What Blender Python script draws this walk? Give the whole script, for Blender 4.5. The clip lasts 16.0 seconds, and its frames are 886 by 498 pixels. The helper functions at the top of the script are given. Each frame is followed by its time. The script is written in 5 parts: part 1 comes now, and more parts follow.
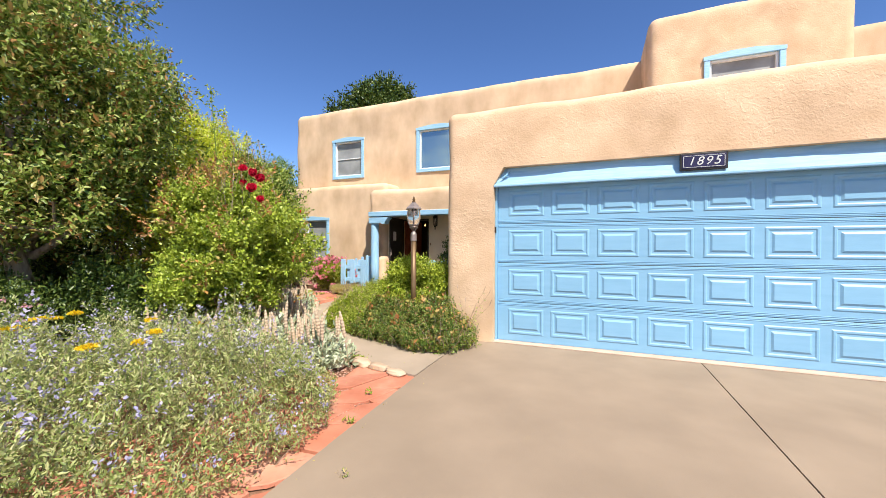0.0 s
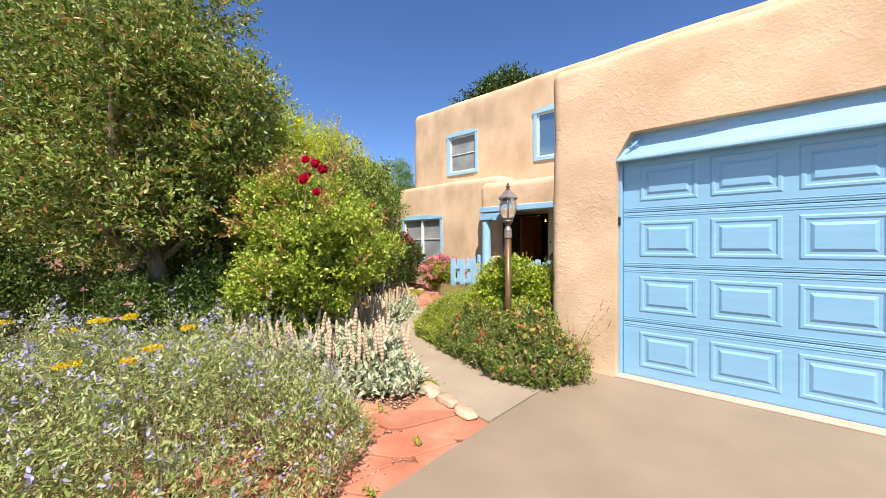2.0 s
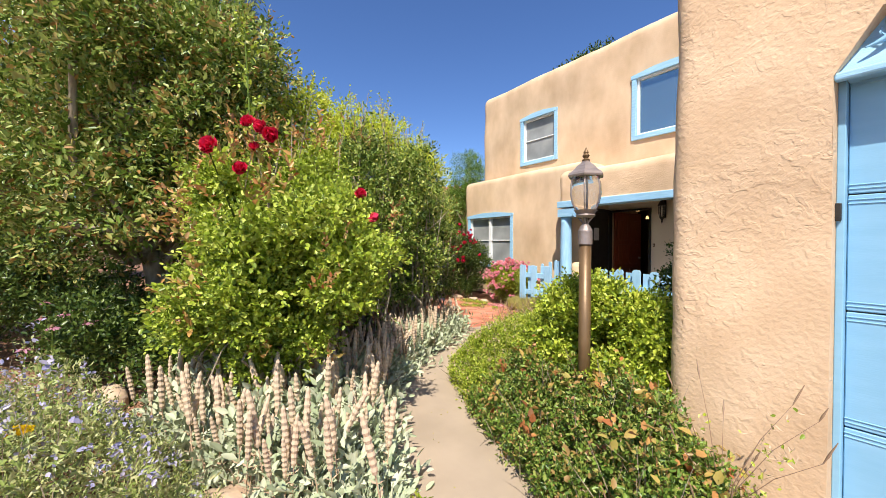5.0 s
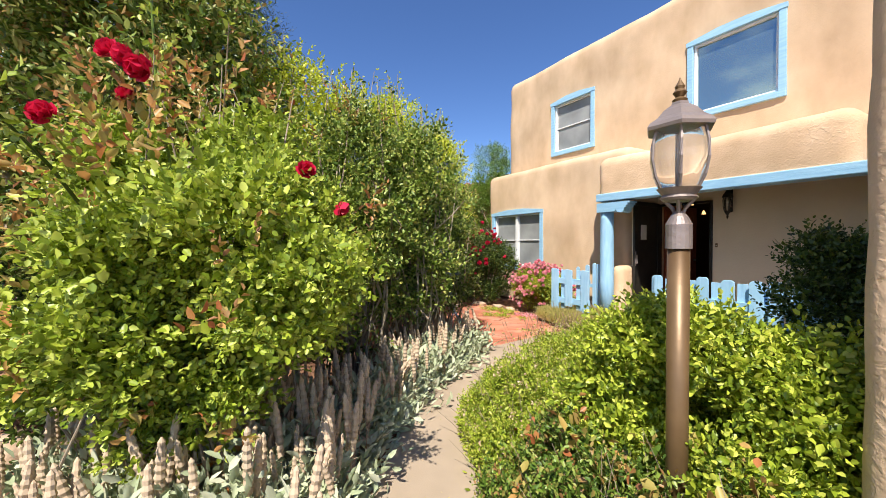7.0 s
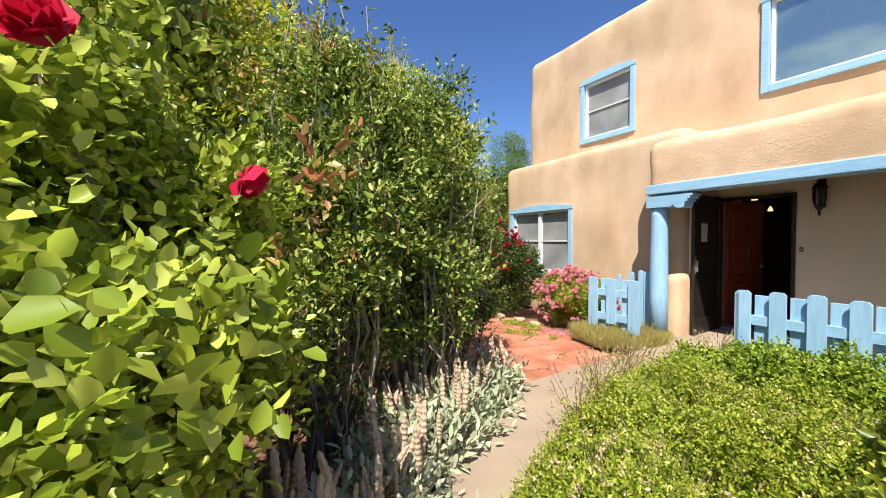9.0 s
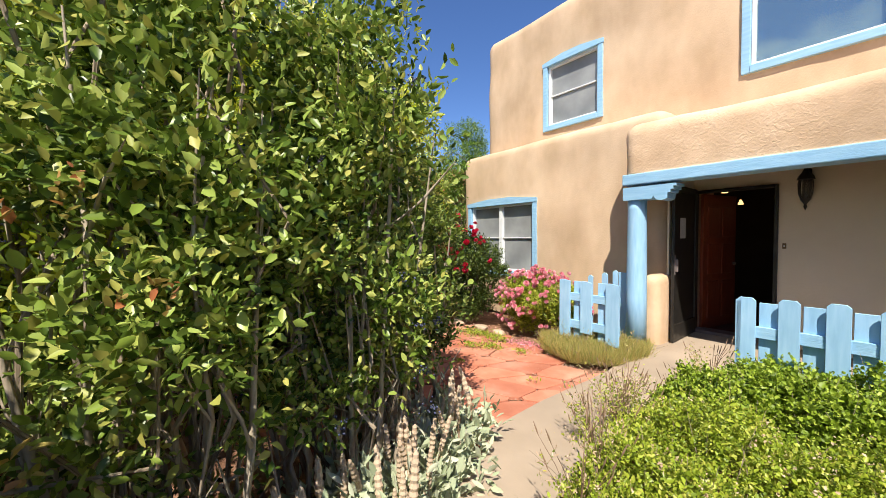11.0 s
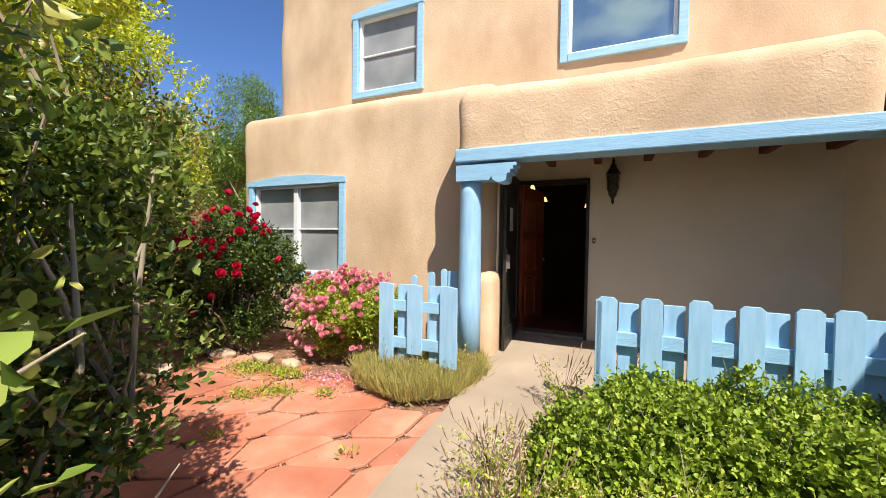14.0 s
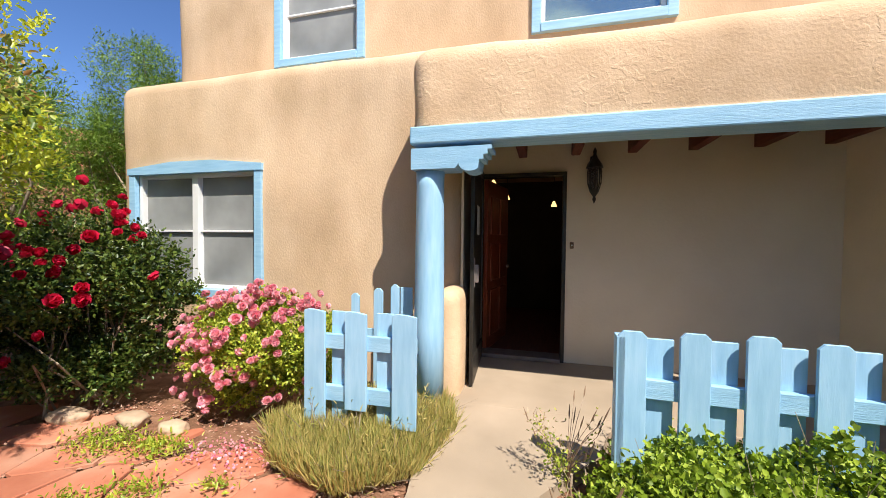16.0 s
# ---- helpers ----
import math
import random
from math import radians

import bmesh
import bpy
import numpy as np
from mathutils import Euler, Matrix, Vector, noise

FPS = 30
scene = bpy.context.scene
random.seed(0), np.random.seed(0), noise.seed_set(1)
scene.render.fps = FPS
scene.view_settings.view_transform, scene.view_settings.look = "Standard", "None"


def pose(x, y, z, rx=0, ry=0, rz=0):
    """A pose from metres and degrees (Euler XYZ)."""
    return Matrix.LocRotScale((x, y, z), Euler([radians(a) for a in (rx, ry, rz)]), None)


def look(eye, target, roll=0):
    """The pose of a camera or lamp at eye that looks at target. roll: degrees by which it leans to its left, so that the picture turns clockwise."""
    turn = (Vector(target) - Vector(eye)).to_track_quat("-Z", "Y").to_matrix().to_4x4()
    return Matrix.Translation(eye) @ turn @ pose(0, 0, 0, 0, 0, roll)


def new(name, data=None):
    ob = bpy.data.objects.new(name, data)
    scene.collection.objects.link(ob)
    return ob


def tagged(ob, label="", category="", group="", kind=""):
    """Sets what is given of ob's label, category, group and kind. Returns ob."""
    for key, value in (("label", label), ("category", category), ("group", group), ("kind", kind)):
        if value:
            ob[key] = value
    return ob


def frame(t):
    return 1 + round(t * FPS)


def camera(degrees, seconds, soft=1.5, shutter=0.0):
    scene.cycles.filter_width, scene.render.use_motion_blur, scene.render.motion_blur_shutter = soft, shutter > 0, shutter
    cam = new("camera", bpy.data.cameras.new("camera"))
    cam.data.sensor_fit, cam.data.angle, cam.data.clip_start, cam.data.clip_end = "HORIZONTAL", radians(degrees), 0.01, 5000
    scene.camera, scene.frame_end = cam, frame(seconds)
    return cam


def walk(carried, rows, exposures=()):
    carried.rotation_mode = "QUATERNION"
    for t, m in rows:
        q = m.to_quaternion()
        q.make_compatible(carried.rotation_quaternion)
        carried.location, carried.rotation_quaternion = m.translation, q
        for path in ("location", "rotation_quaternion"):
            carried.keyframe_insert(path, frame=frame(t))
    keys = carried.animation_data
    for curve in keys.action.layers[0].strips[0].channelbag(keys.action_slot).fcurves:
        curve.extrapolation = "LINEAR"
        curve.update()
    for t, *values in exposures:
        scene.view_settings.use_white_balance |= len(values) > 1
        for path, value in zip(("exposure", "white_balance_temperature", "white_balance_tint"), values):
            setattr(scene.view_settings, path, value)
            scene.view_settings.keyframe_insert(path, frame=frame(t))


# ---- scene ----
cam = camera(99.5, 16.0, soft=0.85, shutter=0.0)
PATH = [
    (0, (1.28, -5.085, 1.291), (0.526, -3.233, 1.277), 0.2),
    (0.5, (1.322, -4.813, 1.29), (0.405, -3.036, 1.263), -0.0),
    (1, (1.298, -4.522, 1.289), (0.226, -2.834, 1.26), -0.1),
    (1.5, (1.248, -4.232, 1.268), (0.058, -2.625, 1.249), 0.1),
    (2, (1.196, -3.975, 1.295), (-0.144, -2.49, 1.272), -0.2),
    (2.5, (1.07, -3.736, 1.313), (-0.369, -2.348, 1.285), -0.3),
    (3, (0.936, -3.492, 1.317), (-0.544, -2.146, 1.292), -0.1),
    (3.5, (0.819, -3.221, 1.365), (-0.698, -1.919, 1.339), -0.5),
    (4, (0.689, -2.963, 1.375), (-0.875, -1.716, 1.351), -0.4),
    (4.2, (0.628, -2.865, 1.357), (-0.95, -1.636, 1.333), -0.2),
    (6.5, (-0.164, -1.953, 1.401), (-1.874, -0.916, 1.371), 0.0),
    (7, (-0.36, -1.796, 1.389), (-2.075, -0.767, 1.36), 0.0),
    (7.5, (-0.591, -1.608, 1.415), (-2.315, -0.595, 1.384), 0.1),
    (8, (-0.876, -1.439, 1.393), (-2.617, -0.454, 1.363), 0.2),
    (10.3, (-2.012, -0.938, 1.504), (-3.697, 0.137, 1.443), -0.0),
    (10.5, (-2.065, -0.861, 1.503), (-3.733, 0.241, 1.439), -0.1),
    (11, (-2.237, -0.668, 1.492), (-3.844, 0.522, 1.429), -0.3),
    (11.5, (-2.403, -0.499, 1.449), (-3.913, 0.811, 1.391), -0.1),
    (12, (-2.57, -0.322, 1.393), (-3.972, 1.103, 1.344), 0.2),
    (12.5, (-2.777, -0.128, 1.386), (-4.061, 1.404, 1.331), 0.3),
    (13, (-2.937, 0.087, 1.361), (-4.073, 1.732, 1.314), 0.5),
    (13.5, (-3.1, 0.286, 1.383), (-4.084, 2.026, 1.321), 0.7),
    (14, (-3.292, 0.474, 1.351), (-4.099, 2.303, 1.299), 0.8),
    (14.5, (-3.412, 0.691, 1.375), (-4.105, 2.566, 1.315), 0.8),
    (15, (-3.499, 0.907, 1.398), (-4.096, 2.814, 1.335), 0.8),
    (15.5, (-3.62, 1.131, 1.427), (-4.16, 3.056, 1.36), 0.9),
    (16, (-3.736, 1.326, 1.415), (-4.259, 3.255, 1.361), 0.6),
]
walk(cam, [(t, look(eye, target, roll)) for t, eye, target, roll in PATH])

# ---- light ----
SUN_EL, SUN_AZ = radians(54), radians(44.5)      # azimuth from -y towards +x
world = bpy.data.worlds.new("world")
scene.world = world
world.use_nodes = True
wn = world.node_tree.nodes
sky = wn.new("ShaderNodeTexSky")
sky.sky_type = "NISHITA"
sky.sun_disc = False
sky.sun_elevation = SUN_EL
sky.sun_rotation = math.pi - SUN_AZ
sky.altitude = 1600
sky.air_density, sky.dust_density, sky.ozone_density = 1.0, 0.2, 4.5
wn["Background"].inputs["Strength"].default_value = 0.118
wl = world.node_tree.links
wc = wn.new("ShaderNodeTexCoord")
wm = wn.new("ShaderNodeMapping")
wm.inputs["Scale"].default_value = (3.0, 3.0, 7.0)
wl.new(wc.outputs["Generated"], wm.inputs["Vector"])
cloud = wn.new("ShaderNodeTexNoise")
cloud.inputs["Scale"].default_value, cloud.inputs["Detail"].default_value = 1.6, 7
wl.new(wm.outputs[0], cloud.inputs["Vector"])
cloud_edge = wn.new("ShaderNodeMapRange")
cloud_edge.inputs["From Min"].default_value, cloud_edge.inputs["From Max"].default_value = 0.49, 0.66
wl.new(cloud.outputs[0], cloud_edge.inputs[0])
split = wn.new("ShaderNodeSeparateXYZ")
wl.new(wc.outputs["Generated"], split.inputs[0])
south = wn.new("ShaderNodeMapRange")
south.inputs["From Min"].default_value, south.inputs["From Max"].default_value = -0.1, -0.5
wl.new(split.outputs["Y"], south.inputs[0])
amount = wn.new("ShaderNodeMath")
amount.operation = "MULTIPLY"
wl.new(cloud_edge.outputs[0], amount.inputs[0])
wl.new(south.outputs[0], amount.inputs[1])
rich = wn.new("ShaderNodeHueSaturation")
rich.inputs["Saturation"].default_value = 1.12
rich.inputs["Hue"].default_value = 0.508
wl.new(sky.outputs[0], rich.inputs["Color"])
mixc = wn.new("ShaderNodeMix")
mixc.data_type = "RGBA"
wl.new(amount.outputs[0], mixc.inputs["Factor"])
wl.new(rich.outputs[0], mixc.inputs["A"])
mixc.inputs["B"].default_value = (6.0, 6.0, 6.2, 1)
wl.new(mixc.outputs["Result"], wn["Background"].inputs[0])
sun = new("sun", bpy.data.lights.new("sun", "SUN"))
sun.data.energy, sun.data.angle, sun.data.color = 5.0, radians(0.6), (1.0, 0.93, 0.82)
sd = Vector((math.sin(SUN_AZ) * math.cos(SUN_EL), -math.cos(SUN_AZ) * math.cos(SUN_EL), math.sin(SUN_EL)))
sun.matrix_world = look(sd * 30, (0, 0, 0))
scene.view_settings.exposure = 0.63


# ---- materials ----
def mat(name, stops, scale=3.0, rough=0.8, bump=0.0, bscale=40.0, metal=0.0, island=0.0, obj=0.0, detail=6.0, trans=0.0, spec=0.5,
        big=0.0, bigscale=0.6, bdist=0.01, stretch=(1, 1, 1)):
    """Noise between colour stops, with a second large scale of wear, random tint and bump."""
    m = bpy.data.materials.new(name)
    m.use_nodes = True
    n, l = m.node_tree.nodes, m.node_tree.links
    b = n["Principled BSDF"]
    tc = n.new("ShaderNodeTexCoord")
    mp = n.new("ShaderNodeMapping")
    mp.inputs["Scale"].default_value = stretch
    l.new(tc.outputs["Object"], mp.inputs["Vector"])
    no = n.new("ShaderNodeTexNoise")
    no.inputs["Scale"].default_value, no.inputs["Detail"].default_value = scale, detail
    l.new(mp.outputs[0], no.inputs["Vector"])
    r = n.new("ShaderNodeValToRGB")
    while len(r.color_ramp.elements) < len(stops):
        r.color_ramp.elements.new(0.5)
    for i, c in enumerate(stops):
        e = r.color_ramp.elements[i]
        e.position, e.color = 0.3 + 0.4 * i / max(1, len(stops) - 1), (*c, 1)
    if island:
        g = n.new("ShaderNodeNewGeometry")
        l.new(g.outputs["Random Per Island"], r.inputs[0])
        for i in range(len(stops)):
            r.color_ramp.elements[i].position = i / max(1, len(stops) - 1)
    else:
        l.new(no.outputs[0], r.inputs[0])
    col = r.outputs[0]
    if big:
        no2 = n.new("ShaderNodeTexNoise")
        no2.inputs["Scale"].default_value, no2.inputs["Detail"].default_value = bigscale, 5
        l.new(tc.outputs["Object"], no2.inputs["Vector"])
        mr = n.new("ShaderNodeMapRange")
        mr.inputs["From Min"].default_value, mr.inputs["From Max"].default_value = 0.3, 0.7
        mr.inputs["To Min"].default_value, mr.inputs["To Max"].default_value = 1 - big, 1 + big
        l.new(no2.outputs[0], mr.inputs[0])
        hs = n.new("ShaderNodeHueSaturation")
        l.new(mr.outputs[0], hs.inputs["Value"])
        l.new(col, hs.inputs["Color"])
        col = hs.outputs[0]
    if obj:
        oi = n.new("ShaderNodeObjectInfo")
        mr = n.new("ShaderNodeMapRange")
        mr.inputs["To Min"].default_value, mr.inputs["To Max"].default_value = 1 - obj, 1 + obj
        l.new(oi.outputs["Random"], mr.inputs[0])
        hs = n.new("ShaderNodeHueSaturation")
        l.new(mr.outputs[0], hs.inputs["Value"])
        l.new(col, hs.inputs["Color"])
        col = hs.outputs[0]
    l.new(col, b.inputs["Base Color"])
    b.inputs["Roughness"].default_value = rough
    b.inputs["Metallic"].default_value = metal
    b.inputs["Specular IOR Level"].default_value = spec
    if bump:
        nb = n.new("ShaderNodeTexNoise")
        nb.inputs["Scale"].default_value, nb.inputs["Detail"].default_value = bscale, 4
        l.new(mp.outputs[0], nb.inputs["Vector"])
        bp = n.new("ShaderNodeBump")
        bp.inputs["Strength"].default_value, bp.inputs["Distance"].default_value = bump, bdist
        l.new(nb.outputs[0], bp.inputs["Height"])
        l.new(bp.outputs[0], b.inputs["Normal"])
    if trans:
        t = n.new("ShaderNodeBsdfTranslucent")
        l.new(col, t.inputs[0])
        mx = n.new("ShaderNodeMixShader")
        mx.inputs[0].default_value = trans
        l.new(b.outputs[0], mx.inputs[1])
        l.new(t.outputs[0], mx.inputs[2])
        l.new(mx.outputs[0], n["Material Output"].inputs[0])
    return m


def glass_mat(name, tint=(0.03, 0.04, 0.05), rough=0.03):
    m = bpy.data.materials.new(name)
    m.use_nodes = True
    n, l = m.node_tree.nodes, m.node_tree.links
    b = n["Principled BSDF"]
    b.inputs["Base Color"].default_value = (*tint, 1)
    b.inputs["Roughness"].default_value = rough
    b.inputs["Specular IOR Level"].default_value = 0.8
    b.inputs["Coat Weight"].default_value = 0.6
    return m


STUCCO = mat("stucco", [(0.57, 0.39, 0.245), (0.65, 0.455, 0.295), (0.74, 0.535, 0.36)], 2.6, 0.92, 0.6, 45, big=0.12, bigscale=0.8, bdist=0.007, spec=0.2)
def trowelled(m):
    """Sparse curled trowel ridges over the fine grain."""
    n, l = m.node_tree.nodes, m.node_tree.links
    old = n["Bump"]
    tc = n["Texture Coordinate"]
    no = n.new("ShaderNodeTexNoise")
    no.inputs["Scale"].default_value, no.inputs["Detail"].default_value, no.inputs["Distortion"].default_value = 14, 6, 0.9
    l.new(tc.outputs["Object"], no.inputs["Vector"])
    r = n.new("ShaderNodeMapRange")
    r.inputs["From Min"].default_value, r.inputs["From Max"].default_value = 0.50, 0.58
    l.new(no.outputs[0], r.inputs[0])
    b = n.new("ShaderNodeBump")
    b.inputs["Strength"].default_value, b.inputs["Distance"].default_value = 0.36, 0.006
    patch = n.new("ShaderNodeTexNoise")
    patch.inputs["Scale"].default_value = 1.3
    l.new(tc.outputs["Object"], patch.inputs["Vector"])
    pr = n.new("ShaderNodeMapRange")
    pr.inputs["From Min"].default_value, pr.inputs["From Max"].default_value = 0.42, 0.6
    l.new(patch.outputs[0], pr.inputs[0])
    mu = n.new("ShaderNodeMath")
    mu.operation = "MULTIPLY"
    l.new(r.outputs[0], mu.inputs[0])
    l.new(pr.outputs[0], mu.inputs[1])
    l.new(mu.outputs[0], b.inputs["Height"])
    l.new(old.outputs[0], b.inputs["Normal"])
    l.new(b.outputs[0], n["Principled BSDF"].inputs["Normal"])


trowelled(STUCCO)
STUCCO_FINE = mat("weathered_stucco", [(0.52, 0.365, 0.23), (0.61, 0.435, 0.285), (0.69, 0.51, 0.345)], 2.2, 0.93, 0.7, 70, big=0.14, bigscale=0.7, bdist=0.005, spec=0.2, stretch=(1, 1, .55))
# paler copy of the stucco, with bounced light on the porch walls painted in
STUCCO_BOUNCE = mat("porch_stucco_bounce_lit", [(0.74, 0.65, 0.51), (0.80, 0.71, 0.57)], 2.0, 0.9, 0.3, 30, big=0.06, spec=0.2)
BLUE = mat("blue_paint", [(0.21, 0.42, 0.60), (0.24, 0.46, 0.65)], 3.0, 0.45, 0.12, 25, big=0.06, bdist=0.004, stretch=(1, 1, 6))
BLUE_WOOD = mat("blue_wood_paint", [(0.28, 0.51, 0.73), (0.33, 0.57, 0.79), (0.39, 0.62, 0.83)], 5.0, 0.6, 0.22, 30, big=0.08, obj=0.06, bdist=0.003, stretch=(5, 5, 0.7))
BLUE_BEAM = mat("blue_beam_paint", [(0.26, 0.49, 0.70), (0.31, 0.55, 0.76), (0.36, 0.60, 0.80)], 5.0, 0.6, 0.5, 30, big=0.08, bdist=0.004, stretch=(0.7, 6, 6))
WHITE = mat("white_vinyl", [(0.74, 0.75, 0.75), (0.8, 0.8, 0.8)], 8, 0.4, big=0.04)
SCREEN = mat("window_screen", [(0.22, 0.23, 0.23), (0.36, 0.37, 0.37)], 1.6, 0.5, 0.1, 300, big=0.2, bigscale=1.2)
GLASS = glass_mat("window_glass", (0.26, 0.38, 0.42), 0.02)
GLASS.node_tree.nodes["Principled BSDF"].inputs["Metallic"].default_value = 0.75
CONCRETE = mat("concrete", [(0.255, 0.192, 0.135), (0.315, 0.238, 0.168)], 1.6, 0.9, 0.25, 120, big=0.07, bigscale=0.5, bdist=0.004, spec=0.3)
PATHMAT = mat("path_concrete", [(0.33, 0.26, 0.19), (0.42, 0.33, 0.245)], 1.6, 0.9, 0.3, 120, big=0.09, bigscale=1.2, bdist=0.004, spec=0.3)
SILL = mat("pink_concrete", [(0.50, 0.36, 0.27), (0.60, 0.43, 0.33)], 6, 0.9, 0.3, 60, big=0.1)
FLAG = mat("red_flagstone", [(0.42, 0.14, 0.08), (0.50, 0.19, 0.115), (0.56, 0.29, 0.195)], 2.5, 0.85, 0.5, 30, obj=0.16, big=0.08, bdist=0.006, spec=0.3)
ROCK = mat("tan_rock", [(0.42, 0.29, 0.19), (0.60, 0.45, 0.32)], 6, 0.9, 0.6, 25, obj=0.15, bdist=0.015)
DIRT = mat("red_dirt", [(0.15, 0.08, 0.05), (0.25, 0.13, 0.08), (0.33, 0.19, 0.125)], 9, 0.95, 0.8, 60, big=0.15, bdist=0.02, spec=0.1)
GRAVEL = mat("gravel_stone", [(0.28, 0.12, 0.08), (0.45, 0.22, 0.15), (0.5, 0.36, 0.27)], 9, 0.95, island=1)
BRONZE = mat("lamp_bronze", [(0.13, 0.075, 0.035), (0.20, 0.125, 0.06)], 5, 0.42, 0.05, 50, metal=0.35, big=0.15)
PEWTER = mat("lamp_pewter", [(0.22, 0.18, 0.165), (0.32, 0.265, 0.245)], 9, 0.45, 0.2, 60, metal=0.4, big=0.1)
BLACK = mat("black_iron", [(0.012, 0.011, 0.01), (0.03, 0.026, 0.022)], 9, 0.45, 0.2, 60)
DARKWOOD = mat("dark_rafter", [(0.10, 0.025, 0.015), (0.16, 0.045, 0.025)], 8, 0.7, 0.3, 30, stretch=(6, .6, 6))
REDWOOD = mat("red_door_wood", [(0.16, 0.03, 0.012), (0.26, 0.06, 0.025)], 8, 0.35, 0.2, 30, stretch=(6, 6, .6))
# near-black base colour holds the gloom of the unlit hall
INTERIOR = mat("interior_wall_unlit_dark", [(0.05, 0.036, 0.025), (0.07, 0.05, 0.035)], 2, 0.9)
GLOBE = glass_mat("lamp_glass", (0.80, 0.79, 0.76), 0.08)
GLOBE.node_tree.nodes["Principled BSDF"].inputs["Transmission Weight"].default_value = 0.93
GLOBE.node_tree.nodes["Principled BSDF"].inputs["Roughness"].default_value = 0.06
GLOBE.node_tree.nodes["Principled BSDF"].inputs["IOR"].default_value = 1.12
BULB = bpy.data.materials.new("warm_bulb")
BULB.use_nodes = True
BULB.node_tree.nodes["Principled BSDF"].inputs["Emission Color"].default_value = (1, 0.55, 0.2, 1)
BULB.node_tree.nodes["Principled BSDF"].inputs["Emission Strength"].default_value = 1.5
NAVY = mat("navy_tile", [(0.02, 0.015, 0.05), (0.035, 0.025, 0.08)], 9, 0.2)
CREAM = mat("cream_glaze", [(0.6, 0.6, 0.58), (0.7, 0.7, 0.68)], 9, 0.3)
ROOFTILE = mat("red_roof", [(0.25, 0.08, 0.05), (0.4, 0.15, 0.09)], 9, 0.8)
NEIGHBOUR = mat("terracotta_render", [(0.36, 0.15, 0.09), (0.44, 0.20, 0.12)], 3, 0.9, 0.3, 30, big=0.1)
BARK = mat("bark", [(0.20, 0.15, 0.10), (0.42, 0.34, 0.25)], 20, 0.95, 0.8, 40, stretch=(1, 1, .25))


def leafmat(name, stops, trans=0.32, rough=0.38):
    return mat(name, stops, 4, rough, island=1, trans=trans, spec=0.4)


L_ROSE = leafmat("rose_leaf", [(0.13, 0.19, 0.02), (0.27, 0.36, 0.03), (0.47, 0.56, 0.06), (0.61, 0.67, 0.14), (0.20, 0.29, 0.03)])
L_ROSE_RED = leafmat("rose_leaf_young", [(0.42, 0.13, 0.05), (0.55, 0.30, 0.10), (0.44, 0.38, 0.10), (0.34, 0.15, 0.08)])
L_IVY = leafmat("broad_leaf_cover", [(0.10, 0.15, 0.015), (0.19, 0.28, 0.02), (0.31, 0.42, 0.035), (0.43, 0.51, 0.07)], 0.25, 0.5)
PALEBARK = mat("pale_cane_bark", [(0.30, 0.24, 0.17), (0.50, 0.42, 0.32)], 20, 0.95, 0.8, 40, stretch=(1, 1, .25))
L_DARK = leafmat("shrub_leaf_dark", [(0.05, 0.09, 0.012), (0.11, 0.18, 0.025), (0.24, 0.33, 0.05), (0.41, 0.50, 0.12), (0.46, 0.43, 0.10)], 0.28)
# darker copy of the shrub greens: shade put into the leaf colour
L_MID = leafmat("shrub_leaf_painted_shade", [(0.04, 0.07, 0.012), (0.08, 0.13, 0.02), (0.17, 0.23, 0.035), (0.28, 0.34, 0.08)], 0.25)
# darkest greens: shade of undergrowth and garage-side boxwood painted into the leaves
L_DEEP = leafmat("leaf_painted_deep_shade", [(0.02, 0.045, 0.01), (0.05, 0.09, 0.015), (0.10, 0.15, 0.025), (0.16, 0.21, 0.04)], 0.2)
L_OLIVE = leafmat("tree_leaf", [(0.06, 0.10, 0.015), (0.13, 0.21, 0.03), (0.26, 0.34, 0.06), (0.44, 0.50, 0.15), (0.40, 0.18, 0.06)])
L_YELLOW = leafmat("shrub_leaf_yellow", [(0.36, 0.44, 0.03), (0.58, 0.63, 0.05), (0.72, 0.72, 0.10)], 0.4)
L_LOWSHRUB = leafmat("low_shrub_leaf", [(0.05, 0.09, 0.015), (0.10, 0.18, 0.025), (0.20, 0.30, 0.045), (0.30, 0.36, 0.08), (0.34, 0.17, 0.07)], 0.25)
L_BOX = leafmat("boxwood_leaf", [(0.12, 0.18, 0.02), (0.28, 0.37, 0.03), (0.50, 0.57, 0.06), (0.64, 0.66, 0.12)])
L_LOW = leafmat("groundcover_leaf", [(0.14, 0.20, 0.02), (0.27, 0.36, 0.03), (0.43, 0.51, 0.05), (0.54, 0.53, 0.11)])
L_GREY = leafmat("catmint_leaf", [(0.18, 0.24, 0.06), (0.32, 0.39, 0.10), (0.46, 0.50, 0.20), (0.55, 0.52, 0.25), (0.11, 0.14, 0.04)])
L_LAMB = leafmat("lambs_ear_leaf", [(0.34, 0.40, 0.24), (0.47, 0.52, 0.34), (0.60, 0.61, 0.45)], 0.15, 0.9)
L_STALK = leafmat("lambs_ear_stalk", [(0.44, 0.29, 0.19), (0.56, 0.41, 0.28), (0.64, 0.50, 0.36)], 0.1, 0.95)
L_GRASS = leafmat("dry_tuft_blade", [(0.32, 0.33, 0.08), (0.50, 0.43, 0.14), (0.60, 0.46, 0.18), (0.22, 0.30, 0.07)])
L_PINE = leafmat("conifer_needle", [(0.08, 0.15, 0.02), (0.17, 0.29, 0.03), (0.30, 0.44, 0.06)], 0.2)
L_BLUEPINE = leafmat("pine_needle", [(0.03, 0.05, 0.03), (0.06, 0.09, 0.05), (0.10, 0.13, 0.08)], 0.1)
